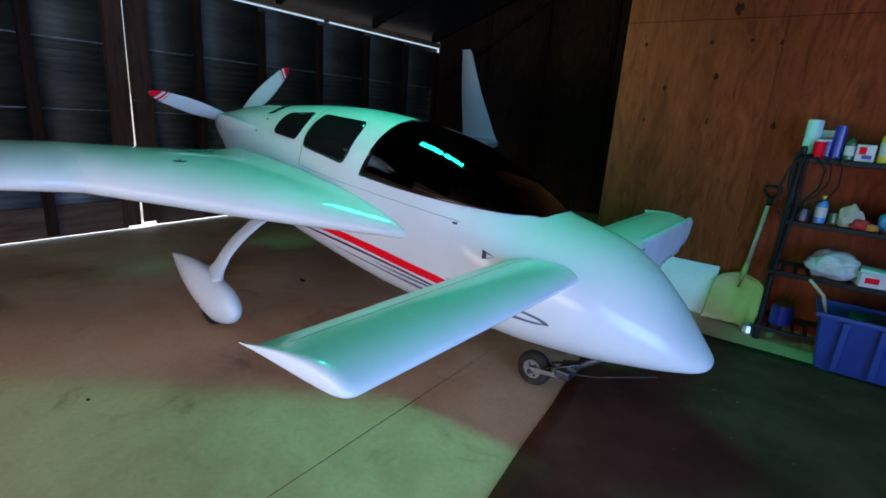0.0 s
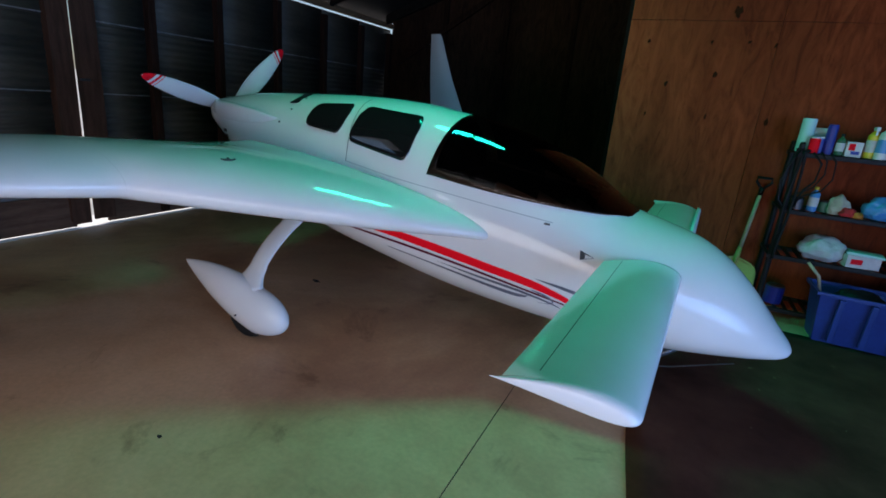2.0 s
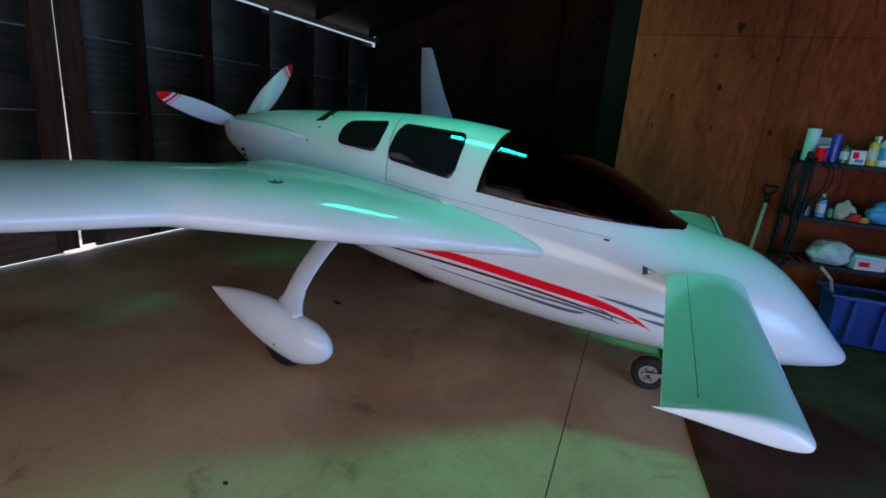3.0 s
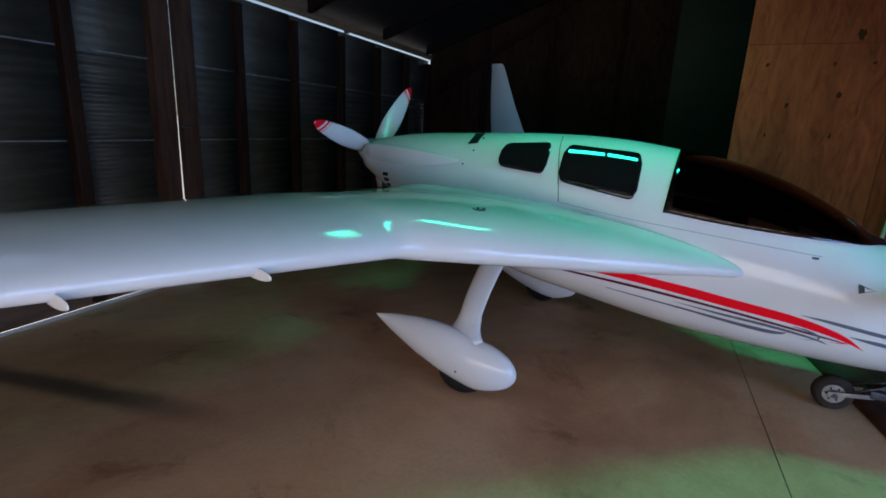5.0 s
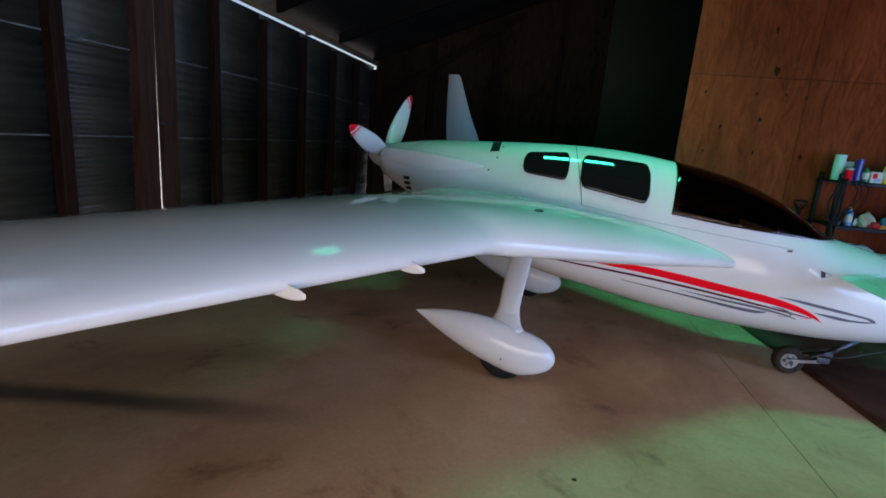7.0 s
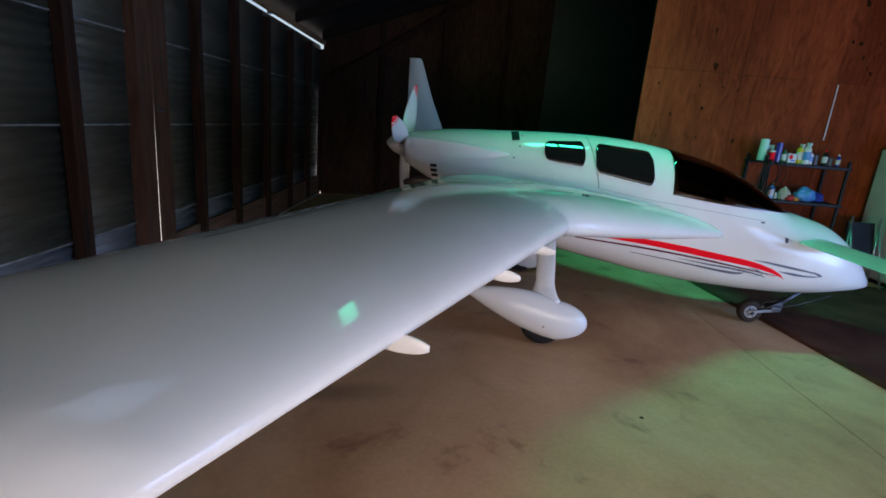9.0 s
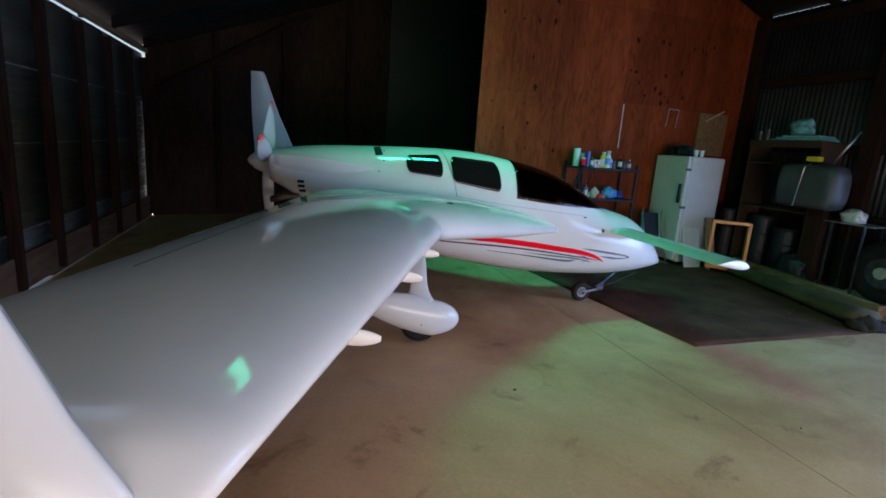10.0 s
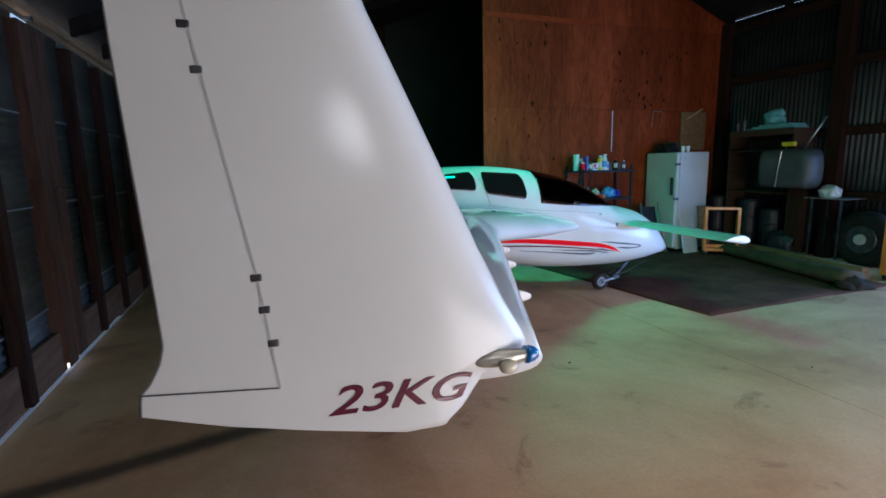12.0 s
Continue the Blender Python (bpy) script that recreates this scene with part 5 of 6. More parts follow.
def lump(name, base, size, material, label, category, seed, parent=None):
    """A crumpled soft thing resting on its base."""
    bm = bmesh.new()
    bmesh.ops.create_icosphere(bm, subdivisions=4, radius=1.0)
    for v in bm.verts:
        p = v.co.copy()
        k = 1.06 + 0.26 * noise.noise(p * 1.7 + Vector((seed, 0, 0))) - 0.26 * abs(noise.noise(p * 3.1 + Vector((0, seed, 0)))) - 0.10 * abs(noise.noise(p * 7.3 + Vector((seed, seed, 0))))
        p *= k
        p.z = max(p.z, -0.72)
        v.co = Vector((p.x * size[0], p.y * size[1], (p.z + 0.72) / 1.7 * size[2] * 2))
    bmesh.ops.translate(bm, verts=bm.verts, vec=Vector(base))
    ob = link_mesh(name, bm, material, smooth=True)
    if parent:
        ob.parent = parent
        return ob
    return tagged(ob, label, category)


def build_shelf():
    s = thing("shelving_unit", "black plastic shelving unit crowded with bottles and rags", "shelf")
    x0, x1, y0, y1 = 0.47, 1.50, 5.36, 5.74
    for x in (x0, x1):
        for y in (y0, y1):
            part("post", turned([(0.022, 0.0), (0.022, 1.50), (0.012, 1.51)], 12, (x, y, 0)), BLACK, s, smooth=False)
    for z in (0.12, 0.58, 0.97, 1.43):
        shelf = part("shelf", box(x0 - 0.03, x1 + 0.03, y0 - 0.03, y0, z - 0.035, z), BLACK, s, bevel=0.004)
        part("back_rail", box(x0 - 0.03, x1 + 0.03, y1, y1 + 0.03, z - 0.035, z), BLACK, shelf)
        for i in range(14):
            x = x0 - 0.02 + (x1 - x0 + 0.02) * i / 13
            part("slat", box(x - 0.013, x + 0.013, y0 + 0.001, y1 - 0.001, z - 0.014, z - 0.001), BLACK, shelf)
    pts = [(0.46, 5.32, 1.45), (0.42, 5.30, 1.36), (0.38, 5.30, 1.2), (0.40, 5.30, 1.05), (0.46, 5.31, 0.98), (0.47, 5.31, 0.85)]
    cable = link_mesh("cable", tube(pts, 0.009, 8), BLACK, smooth=True)
    tagged(cable, "black cable hanging off the shelving unit", "cable")
    pts = [(0.55, 5.32, 1.44), (0.62, 5.31, 1.36), (0.61, 5.31, 1.22), (0.55, 5.31, 1.14), (0.52, 5.32, 1.0)]
    cable = link_mesh("cable", tube(pts, 0.008, 8), BLACK, smooth=True)
    tagged(cable, "black cable looped over the shelf edge", "cable")
    # a bundle of hoses hung down the front post
    for k in range(3):
        pts = []
        for i in range(15):
            f = i / 14
            z = 1.49 - (0.95 - 0.22 * k) * f
            pts.append((0.495 - 0.024 * k + 0.016 * math.sin(4.5 * f + 1.7 * k), 5.318 - 0.012 * (k % 2) + 0.008 * math.sin(7 * f + k), z))
        pts[0] = (pts[0][0] + 0.03, 5.345, 1.452)
        hose = link_mesh("hose", tube(pts, 0.011, 8), RUBBER, smooth=True)
        tagged(hose, "black rubber hose hung over the shelving unit", "hose", group="hoses on the shelf post")
    for k, x in enumerate((0.60, 0.66)):
        pts = [(x, 5.325, 1.45), (x + 0.05, 5.315, 1.38), (x + 0.06, 5.315, 1.28 - 0.03 * k), (x + 0.01, 5.315, 1.17 - 0.02 * k), (x - 0.09, 5.315, 1.10), (x - 0.15, 5.318, 1.04)]
        hose = link_mesh("cable", tube(pts, 0.006, 8), BLACK, smooth=True)
        tagged(hose, "thin black cable looped below the top shelf", "cable")
    return s


def bottle(x, y, z, r, h, body, cap, label, capshape="cap", name="bottle"):
    t = thing(name, label, "bottle", pose(x, y, z), group="bottles on the shelf")
    part("body", turned([(r * 0.9, 0), (r, 0.006), (r, h * 0.68), (r * 0.85, h * 0.76), (r * 0.38, h * 0.84), (r * 0.36, h * 0.88)], 18), body, t, smooth=False)
    if capshape == "spray":
        part("trigger_head", box(-0.014, 0.014, -0.045, 0.022, h * 0.88, h), cap, t, bevel=0.006)
        part("trigger", box(-0.006, 0.006, -0.04, -0.03, h * 0.74, h * 0.88), cap, t)
    else:
        part("cap", turned([(r * 0.42, h * 0.88), (r * 0.42, h * 0.98), (r * 0.36, h)], 14), cap, t)
    part("paper_label", turned([(r * 1.012, h * 0.2), (r * 1.012, h * 0.58)], 18), CARDBOARD if body is not WHITE else SKYBLUE, t)
    return t


def can(x, y, z, r, h, body, lid, label, name="can"):
    t = thing(name, label, "can", pose(x, y, z), group="cans on the shelf")
    part("body", turned([(r * 0.96, 0), (r, 0.004), (r, h - 0.004), (r * 0.96, h)], 18), body, t)
    part("lid", turned([(r * 0.9, h), (r * 0.9, h + 0.012), (r * 0.5, h + 0.014)], 18), lid, t)
    return t


def build_shelf_things():
    z = 1.432
    r = link_mesh("paper_roll", turned([(0.047, 0), (0.05, 0.003), (0.05, 0.262), (0.047, 0.265), (0.02, 0.265), (0.02, 0.25)], 22, (0.50, 5.52, z)), AQUA, smooth=False)
    tagged(r, "pale aqua paper towel roll standing on the shelf", "paper roll")
    b = link_mesh("paper_box", box(0.54, 0.66, 5.56, 5.64, z, z + 0.20), AQUA, bevel=0.004)
    tagged(b, "pale aqua carton on the top shelf", "carton")
    can(0.555, 5.42, z, 0.036, 0.115, RED, WHITE, "red and white spray can on the shelf")
    can(0.60, 5.47, z, 0.03, 0.12, NAVY, WHITE, "navy can on the shelf")
    can(0.655, 5.46, z, 0.036, 0.22, NAVY, NAVY, "tall navy blue aerosol can on the shelf")
    bottle(0.73, 5.45, z, 0.03, 0.17, GREENGLASS, BLACK, "dark green bottle on the top shelf")
    b = thing("carton", "small white printed carton on the top shelf", "carton")
    part("box_body", box(0.765, 0.87, 5.42, 5.48, z, z + 0.115), CARDBOARD, b, bevel=0.003)
    part("red_print", box(0.78, 0.82, 5.4165, 5.42, z + 0.05, z + 0.10), RED, b)
    part("dark_print", box(0.80, 0.855, 5.4165, 5.42, z + 0.02, z + 0.045), NAVY, b)
    bottle(0.925, 5.46, z, 0.038, 0.24, YELLOW, WHITE, "yellow spray bottle on the top shelf", "spray")
    bottle(0.985, 5.42, z, 0.042, 0.26, WHITE, WHITE, "white spray bottle with blue label", "spray")
    bottle(1.08, 5.48, z, 0.034, 0.17, WHITE, BLACK, "white bottle on the top shelf")
    can(1.16, 5.5, z, 0.034, 0.12, STEEL, BLACK, "dark metal can on the shelf")
    bottle(1.25, 5.46, z, 0.03, 0.19, BLACK, RED, "black bottle with red cap")
    can(1.34, 5.5, z, 0.04, 0.10, GREYPLASTIC, BLACK, "grey can on the shelf")
    bottle(1.43, 5.47, z, 0.026, 0.15, NAVY, WHITE, "navy bottle on the top shelf")
    z = 0.972
    bottle(0.665, 5.43, z, 0.036, 0.20, SKYBLUE, YELLOW, "sky blue bottle with yellow cap")
    can(0.56, 5.44, z, 0.045, 0.085, STEEL, BLACK, "dark tin on the middle shelf")
    can(0.75, 5.48, z, 0.04, 0.08, GREENGLASS, BLACK, "green tin on the middle shelf")
    lump("work_glove", (0.84, 5.44, z), (0.075, 0.05, 0.075), CREAM, "cream work gloves heaped on the shelf", "glove", 1.0)
    lump("red_rag", (0.90, 5.40, z), (0.06, 0.05, 0.035), REDCLOTH, "red rag on the middle shelf", "rag", 2.0)
    lump("orange_rag", (0.96, 5.385, z), (0.045, 0.04, 0.022), ORANGE, "orange rag on the middle shelf", "rag", 3.0)
    lump("crumpled_plastic", (1.12, 5.46, z), (0.12, 0.09, 0.085), SKYBLUE, "bright blue crumpled plastic on the shelf", "bundle", 4.0)
    lump("crumpled_plastic", (1.30, 5.50, z), (0.09, 0.08, 0.06), NAVY, "dark blue crumpled cloth on the shelf", "bundle", 6.0)
    z = 0.582
    lump("white_bag", (0.83, 5.46, z), (0.16, 0.11, 0.10), BAG, "white plastic bag on the lower shelf", "bag", 5.0)
    for x, y, a, mt, h in ((1.08, 5.44, 12, CARDBOARD, 0.10), (1.10, 5.42, -6, AQUA, 0.02)):
        b = thing("carton", "printed carton lying on the lower shelf" if h > 0.05 else "pale leaflet lying on a carton", "carton", pose(x, y, z if h > 0.05 else z + 0.102, 0, 0, a))
        part("box_body", box(-0.12, 0.12, -0.08, 0.08, 0, h), mt, b, bevel=0.003)
        if h > 0.05:
            part("red_print", box(-0.09, -0.01, -0.0835, -0.08, 0.03, 0.07), RED, b)
    can(0.60, 5.50, 0.122, 0.075, 0.15, NAVY, STEEL, "blue paint tin under the shelf")
    j = link_mesh("foil_bundle", turned([(0.05, 0), (0.06, 0.02), (0.045, 0.07), (0.02, 0.09)], 12, (0.40, 5.42, 0.0)), ALLOY)
    tagged(j, "crumpled foil piece on the floor by the shelf", "scrap")


def build_bin():
    b = thing("storage_bin", "blue plastic storage bin standing on the floor", "storage bin", pose(0.80, 5.02, 0.001))
    def ringz(z, g):
        return [(x, y, z) for x, y in ((-g, -g), (0.70 + g, -g), (0.70 + g, 0.36 + g), (-g, 0.36 + g))]
    bm = rings([ringz(0.0, -0.05), ringz(0.40, -0.005), ringz(0.40, -0.02), ringz(0.02, -0.062)])
    part("tub", bm, BLUEBIN, b, bevel=0.012)
    part("rim", rings([ringz(0.395, 0.0), ringz(0.395, 0.022), ringz(0.425, 0.022), ringz(0.425, 0.0), ringz(0.395, 0.0)], cap=False), BLUEBIN, b, bevel=0.004)
    for x in (0.15, 0.35, 0.55):
        part("rib", box(x - 0.02, x + 0.02, 0.0, 0.03, 0.04, 0.39, m=pose(0, -0.012, 0, 3.0, 0, 0)), BLUEBIN, b, bevel=0.006)
    p = link_mesh("tool_handle", tube([(0.86, 5.2, 0.30), (0.80, 5.18, 0.50), (0.70, 5.16, 0.60)], 0.012, 8), HANDLE, smooth=True)
    tagged(p, "pale wooden tool handle sticking out of the bin", "tool")
    lump("dark_rag", (1.1, 5.2, 0.20), (0.22, 0.12, 0.12), BLACK, "dark rags inside the blue bin", "rag", 8.0)


def build_canard_sheet():
    """Guessed white sheet over the far canard's leading edge, shaped to the camera's view."""
    rows = []
    for i in range(41):
        f = i / 40
        v = 0.62 + 1.19 * f
        drop = 0.23 + 0.02 * math.sin(4.4 * f + 0.4) - 0.05 * max(0.0, f - 0.85) / 0.15
        wave = 0.006 * math.sin(19.0 * f) + 0.004 * math.sin(47.0 * f + 1.0)
        line = [(0.325, 0.886), (0.343, 0.880), (0.354, 0.866), (0.357, 0.85)]
        line += [(0.357 + wave * q - 0.02 * q * q, 0.85 - drop * q) for q in (0.2, 0.4, 0.6, 0.8, 1.0)]
        rows.append([PLANE @ Vector((x, v, z)) for x, z in line])
    ob = link_mesh("white_sheet", rings(rows, closed=False), SHEETCLOTH, smooth=True)
    tagged(ob, "guessed white sheet hanging over the canard's leading edge, fitted to the view", "sheet")
    md = ob.modifiers.new("thick", "SOLIDIFY")
    md.thickness = 0.003


def build_shovel():
    s = thing("grain_shovel", "pale yellow plastic grain shovel leaning on the plywood wall", "shovel")
    # blade: a shallow scoop standing on its edge
    grid = []
    for i in range(15):
        f = i / 14
        z = 0.02 + 0.40 * f
        half = 0.20 * (1 - 0.06 * f) * math.sqrt(max(0.03, 1 - max(0.0, (f - 0.72) / 0.29) ** 2))
        row = []
        for j in range(17):
            q = -1 + 2 * j / 16
            x = 0.245 + half * q + 0.02 * f
            rib = 0.024 * math.cos(q * math.pi * 2.0) ** 4 * (1 if abs(q) < 0.75 else 0)
            y = 5.52 + 0.20 * f - 0.05 * q * q - rib * (1 - f) + 0.02 * math.sin(math.pi * f)
            row.append((x, y, z))
        grid.append(row)
    ob = part("blade", rings(grid, closed=False), SHOVEL, s, smooth=True)
    md = ob.modifiers.new("thick", "SOLIDIFY")
    md.thickness = 0.008
    part("socket", tube([(0.26, 5.655, 0.30), (0.275, 5.70, 0.43), (0.285, 5.71, 0.52)], [0.014, 0.024, 0.018], 10), SHOVEL, s, smooth=True)
    part("shaft", tube([(0.282, 5.705, 0.48), (0.33, 5.735, 1.03)], 0.016, 10), HANDLE, s, "pale wooden shaft", smooth=True)
    g = part("grip", tube([(0.33, 5.735, 1.01), (0.332, 5.737, 1.08)], [0.02, 0.022], 10), BLACK, s, "black D-shaped grip", smooth=True)
    part("grip_bar", tube([(0.325, 5.735, 1.07), (0.275, 5.735, 1.13), (0.28, 5.735, 1.165), (0.39, 5.735, 1.165), (0.395, 5.735, 1.13), (0.34, 5.735, 1.07)], 0.012, 8), BLACK, g, smooth=True)


def build_by_wall():
    b = link_mesh("white_board", box(0, 0.75, 0, 0.03, 0, 0.44, m=pose(-0.66, 5.60, 0.004, -16, 0, 0)), BOARD, bevel=0.004)
    tagged(b, "white foam board leaning against the plywood wall", "board")
    # folding chair with a dark mesh seat beside the freezer
    c = thing("folding_chair", "folded dark mesh camp chair leaning beside the freezer", "chair")
    for x in (1.62, 1.98):
        part("leg", tube([(x - 0.06, 5.10, 0.01), (x + 0.02, 5.25, 0.86)], 0.012, 8), ALLOY, c, smooth=True)
        part("leg", tube([(x + 0.05, 5.02, 0.01), (x - 0.02, 5.22, 0.80)], 0.012, 8), ALLOY, c, smooth=True)
    part("seat", box(1.62, 1.97, -0.006, 0.006, 0, 0.5, m=pose(0, 5.17, 0.30, -14, 0, 0)), BLACK, c)
    # bracket and paper on the plywood above the freezer
    k = thing("wall_bracket", "pale diagonal bracket fixed to the plywood wall", "bracket")
    part("arm", tube([(3.06, 5.74, 2.31), (3.42, 5.74, 2.50)], 0.013, 8), HANDLE, k)
    part("back_plate", box(2.92, 3.52, 5.735, 5.765, 1.75, 2.44), BEAMWOOD, k, bevel=0.004)
    part("wire_hook", tube([(2.28, 5.755, 2.44), (2.48, 5.755, 2.44)], 0.006, 6), ALLOY, k)
    for x in (2.28, 2.48):
        part("wire_hook", tube([(x, 5.755, 2.44), (x - 0.02, 5.755, 2.16)], 0.004, 6), ALLOY, k)
    t = link_mesh("edge_trim", box(1.395, 1.405, YP - 0.016, YP - 0.009, 1.75, 2.44), BOARD)
    tagged(t, "thin pale strip along a plywood joint", "trim", kind="structure")


def build_east_side():
    r = thing("workbench_rack", "dark wooden storage rack against the steel wall", "rack")
    x0, x1 = 3.36, 3.80
    for y in (3.95, 5.05):
        part("side_board", box(x0, x1, y - 0.015, y + 0.015, 0, 2.02), RACKWOOD, r, bevel=0.003)
    for z in (1.70, 1.02, 2.03):
        part("shelf", box(x0, x1, 3.97, 5.03, z - 0.02, z), RACKWOOD, r, bevel=0.003)
    part("front_rail", box(x0 - 0.018, x0, 3.94, 5.06, 1.93, 2.03), RACKWOOD, r, bevel=0.003)
    lump("teal_cloth", (3.52, 4.40, 2.10), (0.12, 0.17, 0.13), TEALCLOTH, "teal folded cloths on top of the rack", "cloth", 2.5)
    for k in range(3):
        c = link_mesh("folded_cloth", box(3.38, 3.74, 3.98 + 0.03 * k, 4.78 - 0.10 * k, 2.031 + 0.026 * k, 2.055 + 0.026 * k), TEALCLOTH, bevel=0.01)
        tagged(c, "flat folded teal cloth on the rack", "cloth", group="folded cloths")
    for y, h in ((4.92, 0.22), (4.80, 0.28)):
        b = link_mesh("dark_bottle", turned([(0.035, 0), (0.035, h * 0.6), (0.012, h * 0.75), (0.012, h)], 14, (3.36, y, 2.031)), STEEL)
        tagged(b, "dark bottle on top of the rack", "bottle", group="bottles on the rack")
    d = thing("cordless_tool", "yellow and black power tool on the rack", "power tool", pose(3.36, 4.02, 1.701))
    part("body", box(-0.05, 0.05, -0.10, 0.08, 0.04, 0.11), YELLOW, d, bevel=0.012)
    part("grip", box(-0.025, 0.025, -0.02, 0.03, 0.0, 0.04), BLACK, d, bevel=0.008)
    part("chuck", turned([(0.03, 0.0), (0.02, 0.05), (0.012, 0.07)], 12, (0, 0.08, 0.075), "y"), BLACK, d)
    s = link_mesh("broom_stick", tube([(3.46, 3.84, 1.70), (3.52, 3.60, 2.16)], 0.014, 8), ALLOY, smooth=True)
    tagged(s, "bare metal stick leaning on the rack", "stick")
    # grey moulded shell standing on the rack
    g = thing("grey_moulding", "dull grey moulded shell with a strap across it", "moulding")
    loops = []
    for i in range(13):
        f = i / 12
        y = 3.50 + 0.86 * f
        k = math.sqrt(max(0.3, 1 - (2 * f - 1) ** 14))
        loops.append([(3.30 + 0.20 * k * (abs(math.cos(a)) ** 0.5) * (1 if math.cos(a) > 0 else -1), y, 1.40 + 0.30 * k * (abs(math.sin(a)) ** (0.55 if math.sin(a) > 0 else 0.3)) * (1 if math.sin(a) > 0 else -1)) for a in [2 * math.pi * t / 20 for t in range(20)]])
    part("shell", rings(loops), GREYPLASTIC, g, smooth=True)
    part("strap", tube([(3.09, 3.99, 1.12), (3.085, 3.96, 1.4), (3.09, 3.93, 1.66), (3.20, 3.93, 1.712)], 0.008, 6), ALLOY, g)
    part("stand", box(3.345, 3.355, 3.72, 3.93, 0.0, 1.10), TIMBER, g)
    # drums and barrels below
    for x, y, rr, h in ((3.58, 4.76, 0.18, 0.86), (3.57, 4.33, 0.19, 0.72), (3.45, 5.32, 0.2, 0.9)):
        b = thing("blue_drum", "dark blue plastic drum standing on the floor", "drum", pose(x, y, 0.001), group="dark drums")
        part("body", turned([(rr * 0.95, 0), (rr, 0.02), (rr, h * 0.33), (rr * 1.03, h * 0.35), (rr, h * 0.37), (rr, h * 0.66), (rr * 1.03, h * 0.68), (rr, h * 0.70), (rr, h * 0.97), (rr * 0.93, h)], 24), DENIM, b)
        part("lid", turned([(rr * 0.9, h), (rr * 0.9, h + 0.015)], 24), BLACK, b)
    lump("crumpled_cloth", (3.33, 4.0, 0.0), (0.10, 0.24, 0.20), DENIM, "dark blue tarpaulin heaped on the floor", "tarpaulin", 7.0)
    # small table with clutter
    t = thing("small_table", "small metal table holding a clear plastic tray", "table", pose(3.60, 3.42, 0))
    part("tabletop", box(-0.22, 0.22, -0.30, 0.30, 0.95, 0.965), ALLOY, t, bevel=0.003)
    for x in (-0.18, 0.18):
        for y in (-0.2, 0.2):
            part("leg", box(x - 0.012, x + 0.012, y - 0.012, y + 0.012, 0, 0.95), STEEL, t)
    lump("plastic_tray", (3.55, 3.46, 0.966), (0.13, 0.15, 0.09), BAG, "clear crumpled plastic tray on the table", "tray", 3.3)
    # garden tractor wheel in the shade
    m = thing("tractor_wheel", "large dark tractor wheel with a pale hub in the shade", "wheel", pose(3.56, 2.94, 0.405))
    part("tyre", turned([(0.20, -0.10), (0.29, -0.12), (0.37, -0.10), (0.40, -0.04), (0.40, 0.04), (0.37, 0.10), (0.29, 0.12), (0.20, 0.10)], 32, (0, 0, 0), "x"), RUBBER, m, smooth=True)
    part("rim", turned([(0.195, -0.104), (0.185, -0.112), (0.07, -0.106), (0.06, -0.125), (0.02, -0.13)], 24, (0, 0, 0), "x"), STEEL, m)
    part("hub_cap", turned([(0.04, -0.15), (0.075, -0.14), (0.075, -0.11)], 16, (0, 0, 0), "x"), PALEMETAL, m)
    # hollow grey block beside the crate
    k = thing("concrete_block", "grey hollow concrete block standing on the floor", "block", pose(3.30, 1.66, 0.001, 0, 0, -70))
    part("web", box(0, 0.19, 0, 0.03, 0, 0.39), CEMENT, k, bevel=0.006)
    part("web", box(0, 0.19, 0.36, 0.39, 0, 0.39), CEMENT, k, bevel=0.006)
    for z in (0.0, 0.178, 0.356):
        part("cell_wall", box(0, 0.19, 0.031, 0.359, z, z + 0.034), CEMENT, k, bevel=0.006)
    # green crate behind the nearer cart
    g = thing("green_crate", "dull green plastic crate on the floor", "crate", pose(3.45, 1.75, 0.001))
    def ringz(z, k):
        return [(x, y, z) for x, y in ((-k, -k), (0.36 + k, -k), (0.36 + k, 0.5 + k), (-k, 0.5 + k))]
    part("tub", rings([ringz(0, -0.02), ringz(0.30, 0.0), ringz(0.30, -0.015), ringz(0.02, -0.035)]), GREENGLASS, g, bevel=0.008)
    part("rim", rings([ringz(0.295, 0.0), ringz(0.295, 0.015), ringz(0.32, 0.015), ringz(0.32, 0.0), ringz(0.295, 0.0)], cap=False), GREENGLASS, g)


build_carpet()
build_beam()
build_frame_cart(pose(2.38, 4.60, 0.0, 0, 0, -40), 0.52, 0.80, 0.13, "open pine frame on casters beside the freezer")
build_frame_cart(pose(2.88, 2.24, 0.0, 0, 0, -10), 0.56, 0.80, 0.15, "open pine frame on casters by the carpet roll")
build_freezer()
build_shelf()
build_shelf_things()
build_bin()
build_shovel()
build_canard_sheet()
build_by_wall()
build_east_side()


def small_debris():
    rng = random.Random(11)
    for x, y, r in ((-2.233, 1.692, 0.009), (-2.96, 3.626, 0.024), (-0.62, 0.9, 0.006)):
        bm = bmesh.new()
        ring = []
        for i in range(9):
            a = 2 * math.pi * i / 9
            q = r * rng.uniform(0.6, 1.2)
            ring.append((x + 1.5 * q * math.cos(a), y + q * math.sin(a)))
        rings([[(px, py, 0.0005) for px, py in ring], [(px * 0.9 + x * 0.1, py * 0.9 + y * 0.1, 0.006) for px, py in ring]], bm)
        ob = link_mesh("leaf_litter", bm, DUST)
        tagged(ob, "small dark fleck of debris on the concrete", "debris", group="flecks on the floor")


small_debris()


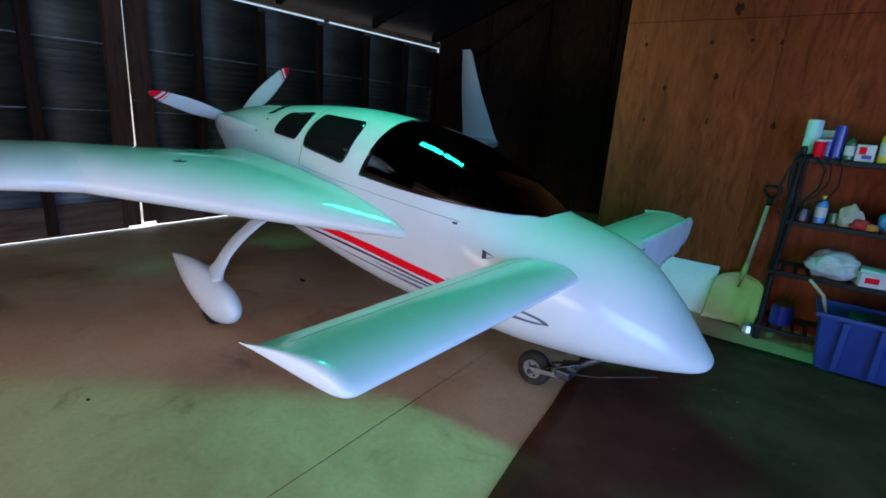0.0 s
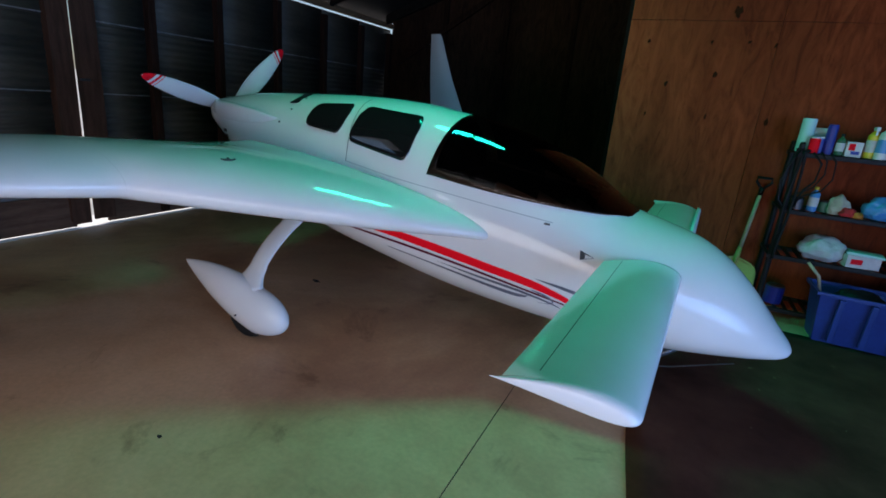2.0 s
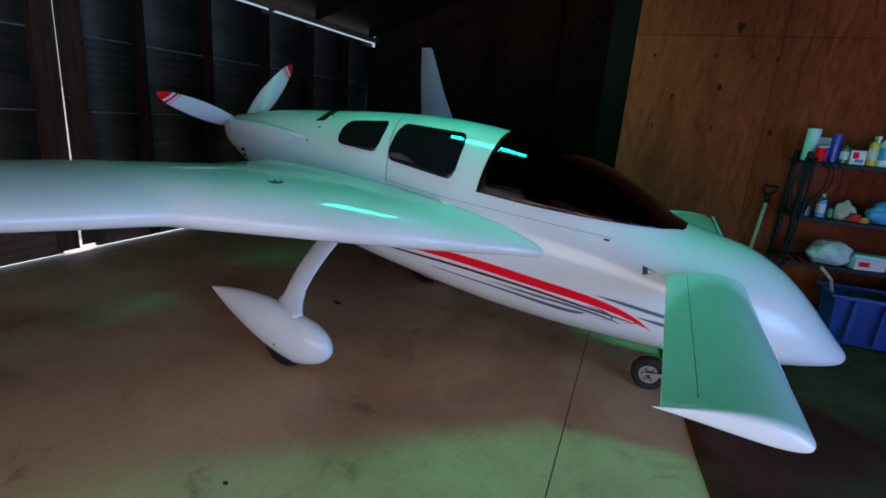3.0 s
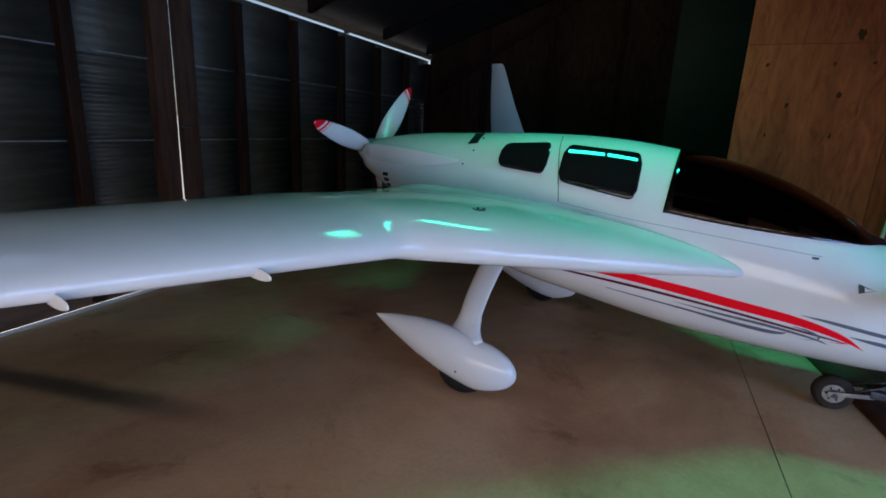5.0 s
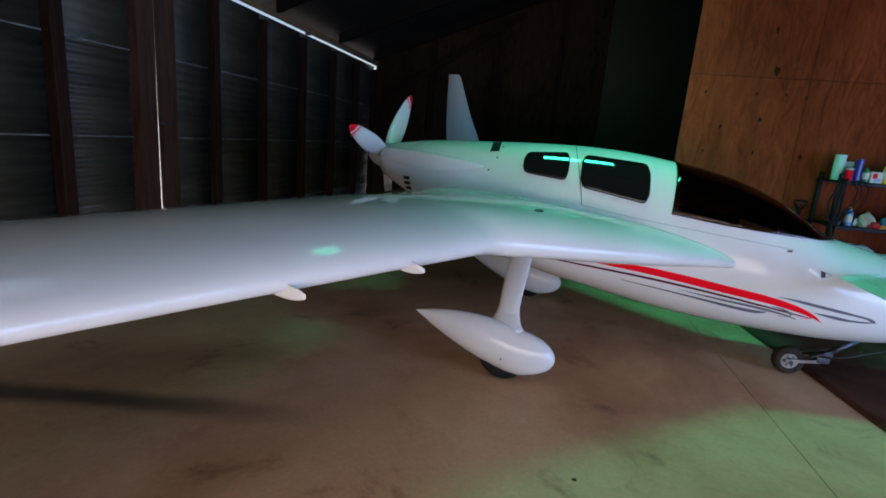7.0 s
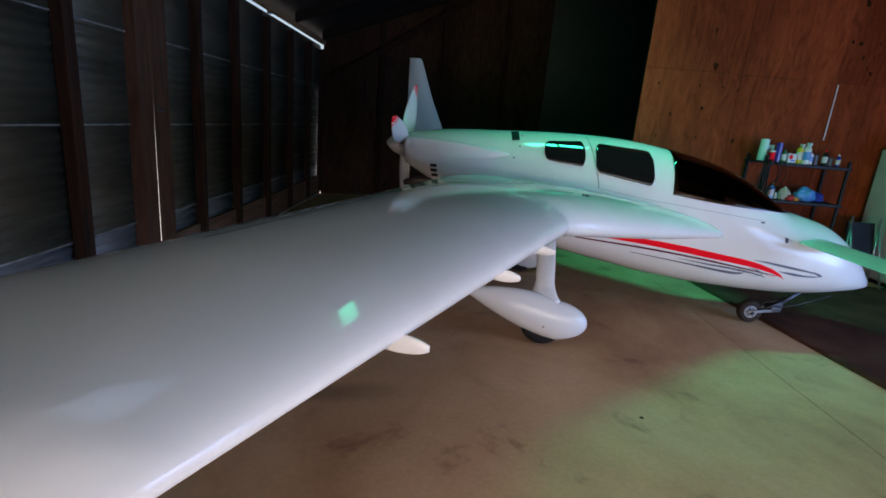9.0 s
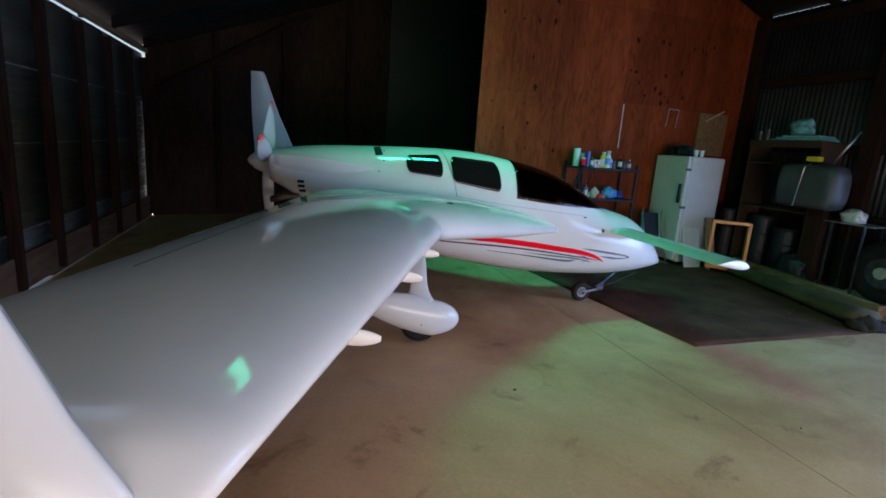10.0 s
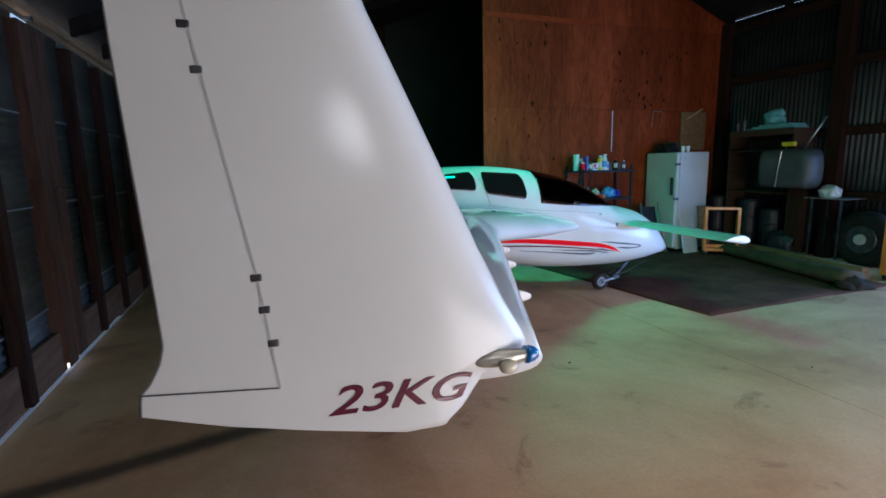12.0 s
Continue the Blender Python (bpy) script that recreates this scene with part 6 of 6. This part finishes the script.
def carpet_lint():
    """Scattered pale threads and crumbs trodden into the carpet."""
    rng = random.Random(21)
    bm = bmesh.new()
    for _ in range(26):
        x, y = rng.uniform(0.0, 2.2), rng.uniform(2.25, 4.6)
        a, n = rng.uniform(0, math.pi), rng.uniform(0.003, 0.013)
        box(-n, n, -0.0016, 0.0016, 0.0, 0.003, bm, pose(x, y, 0.0125, 0, 0, math.degrees(a)))
    ob = link_mesh("carpet_lint", bm, BEAMWOOD)
    tagged(ob, "scattered pale lint and crumbs on the carpet", "lint", kind="stuff")


carpet_lint()
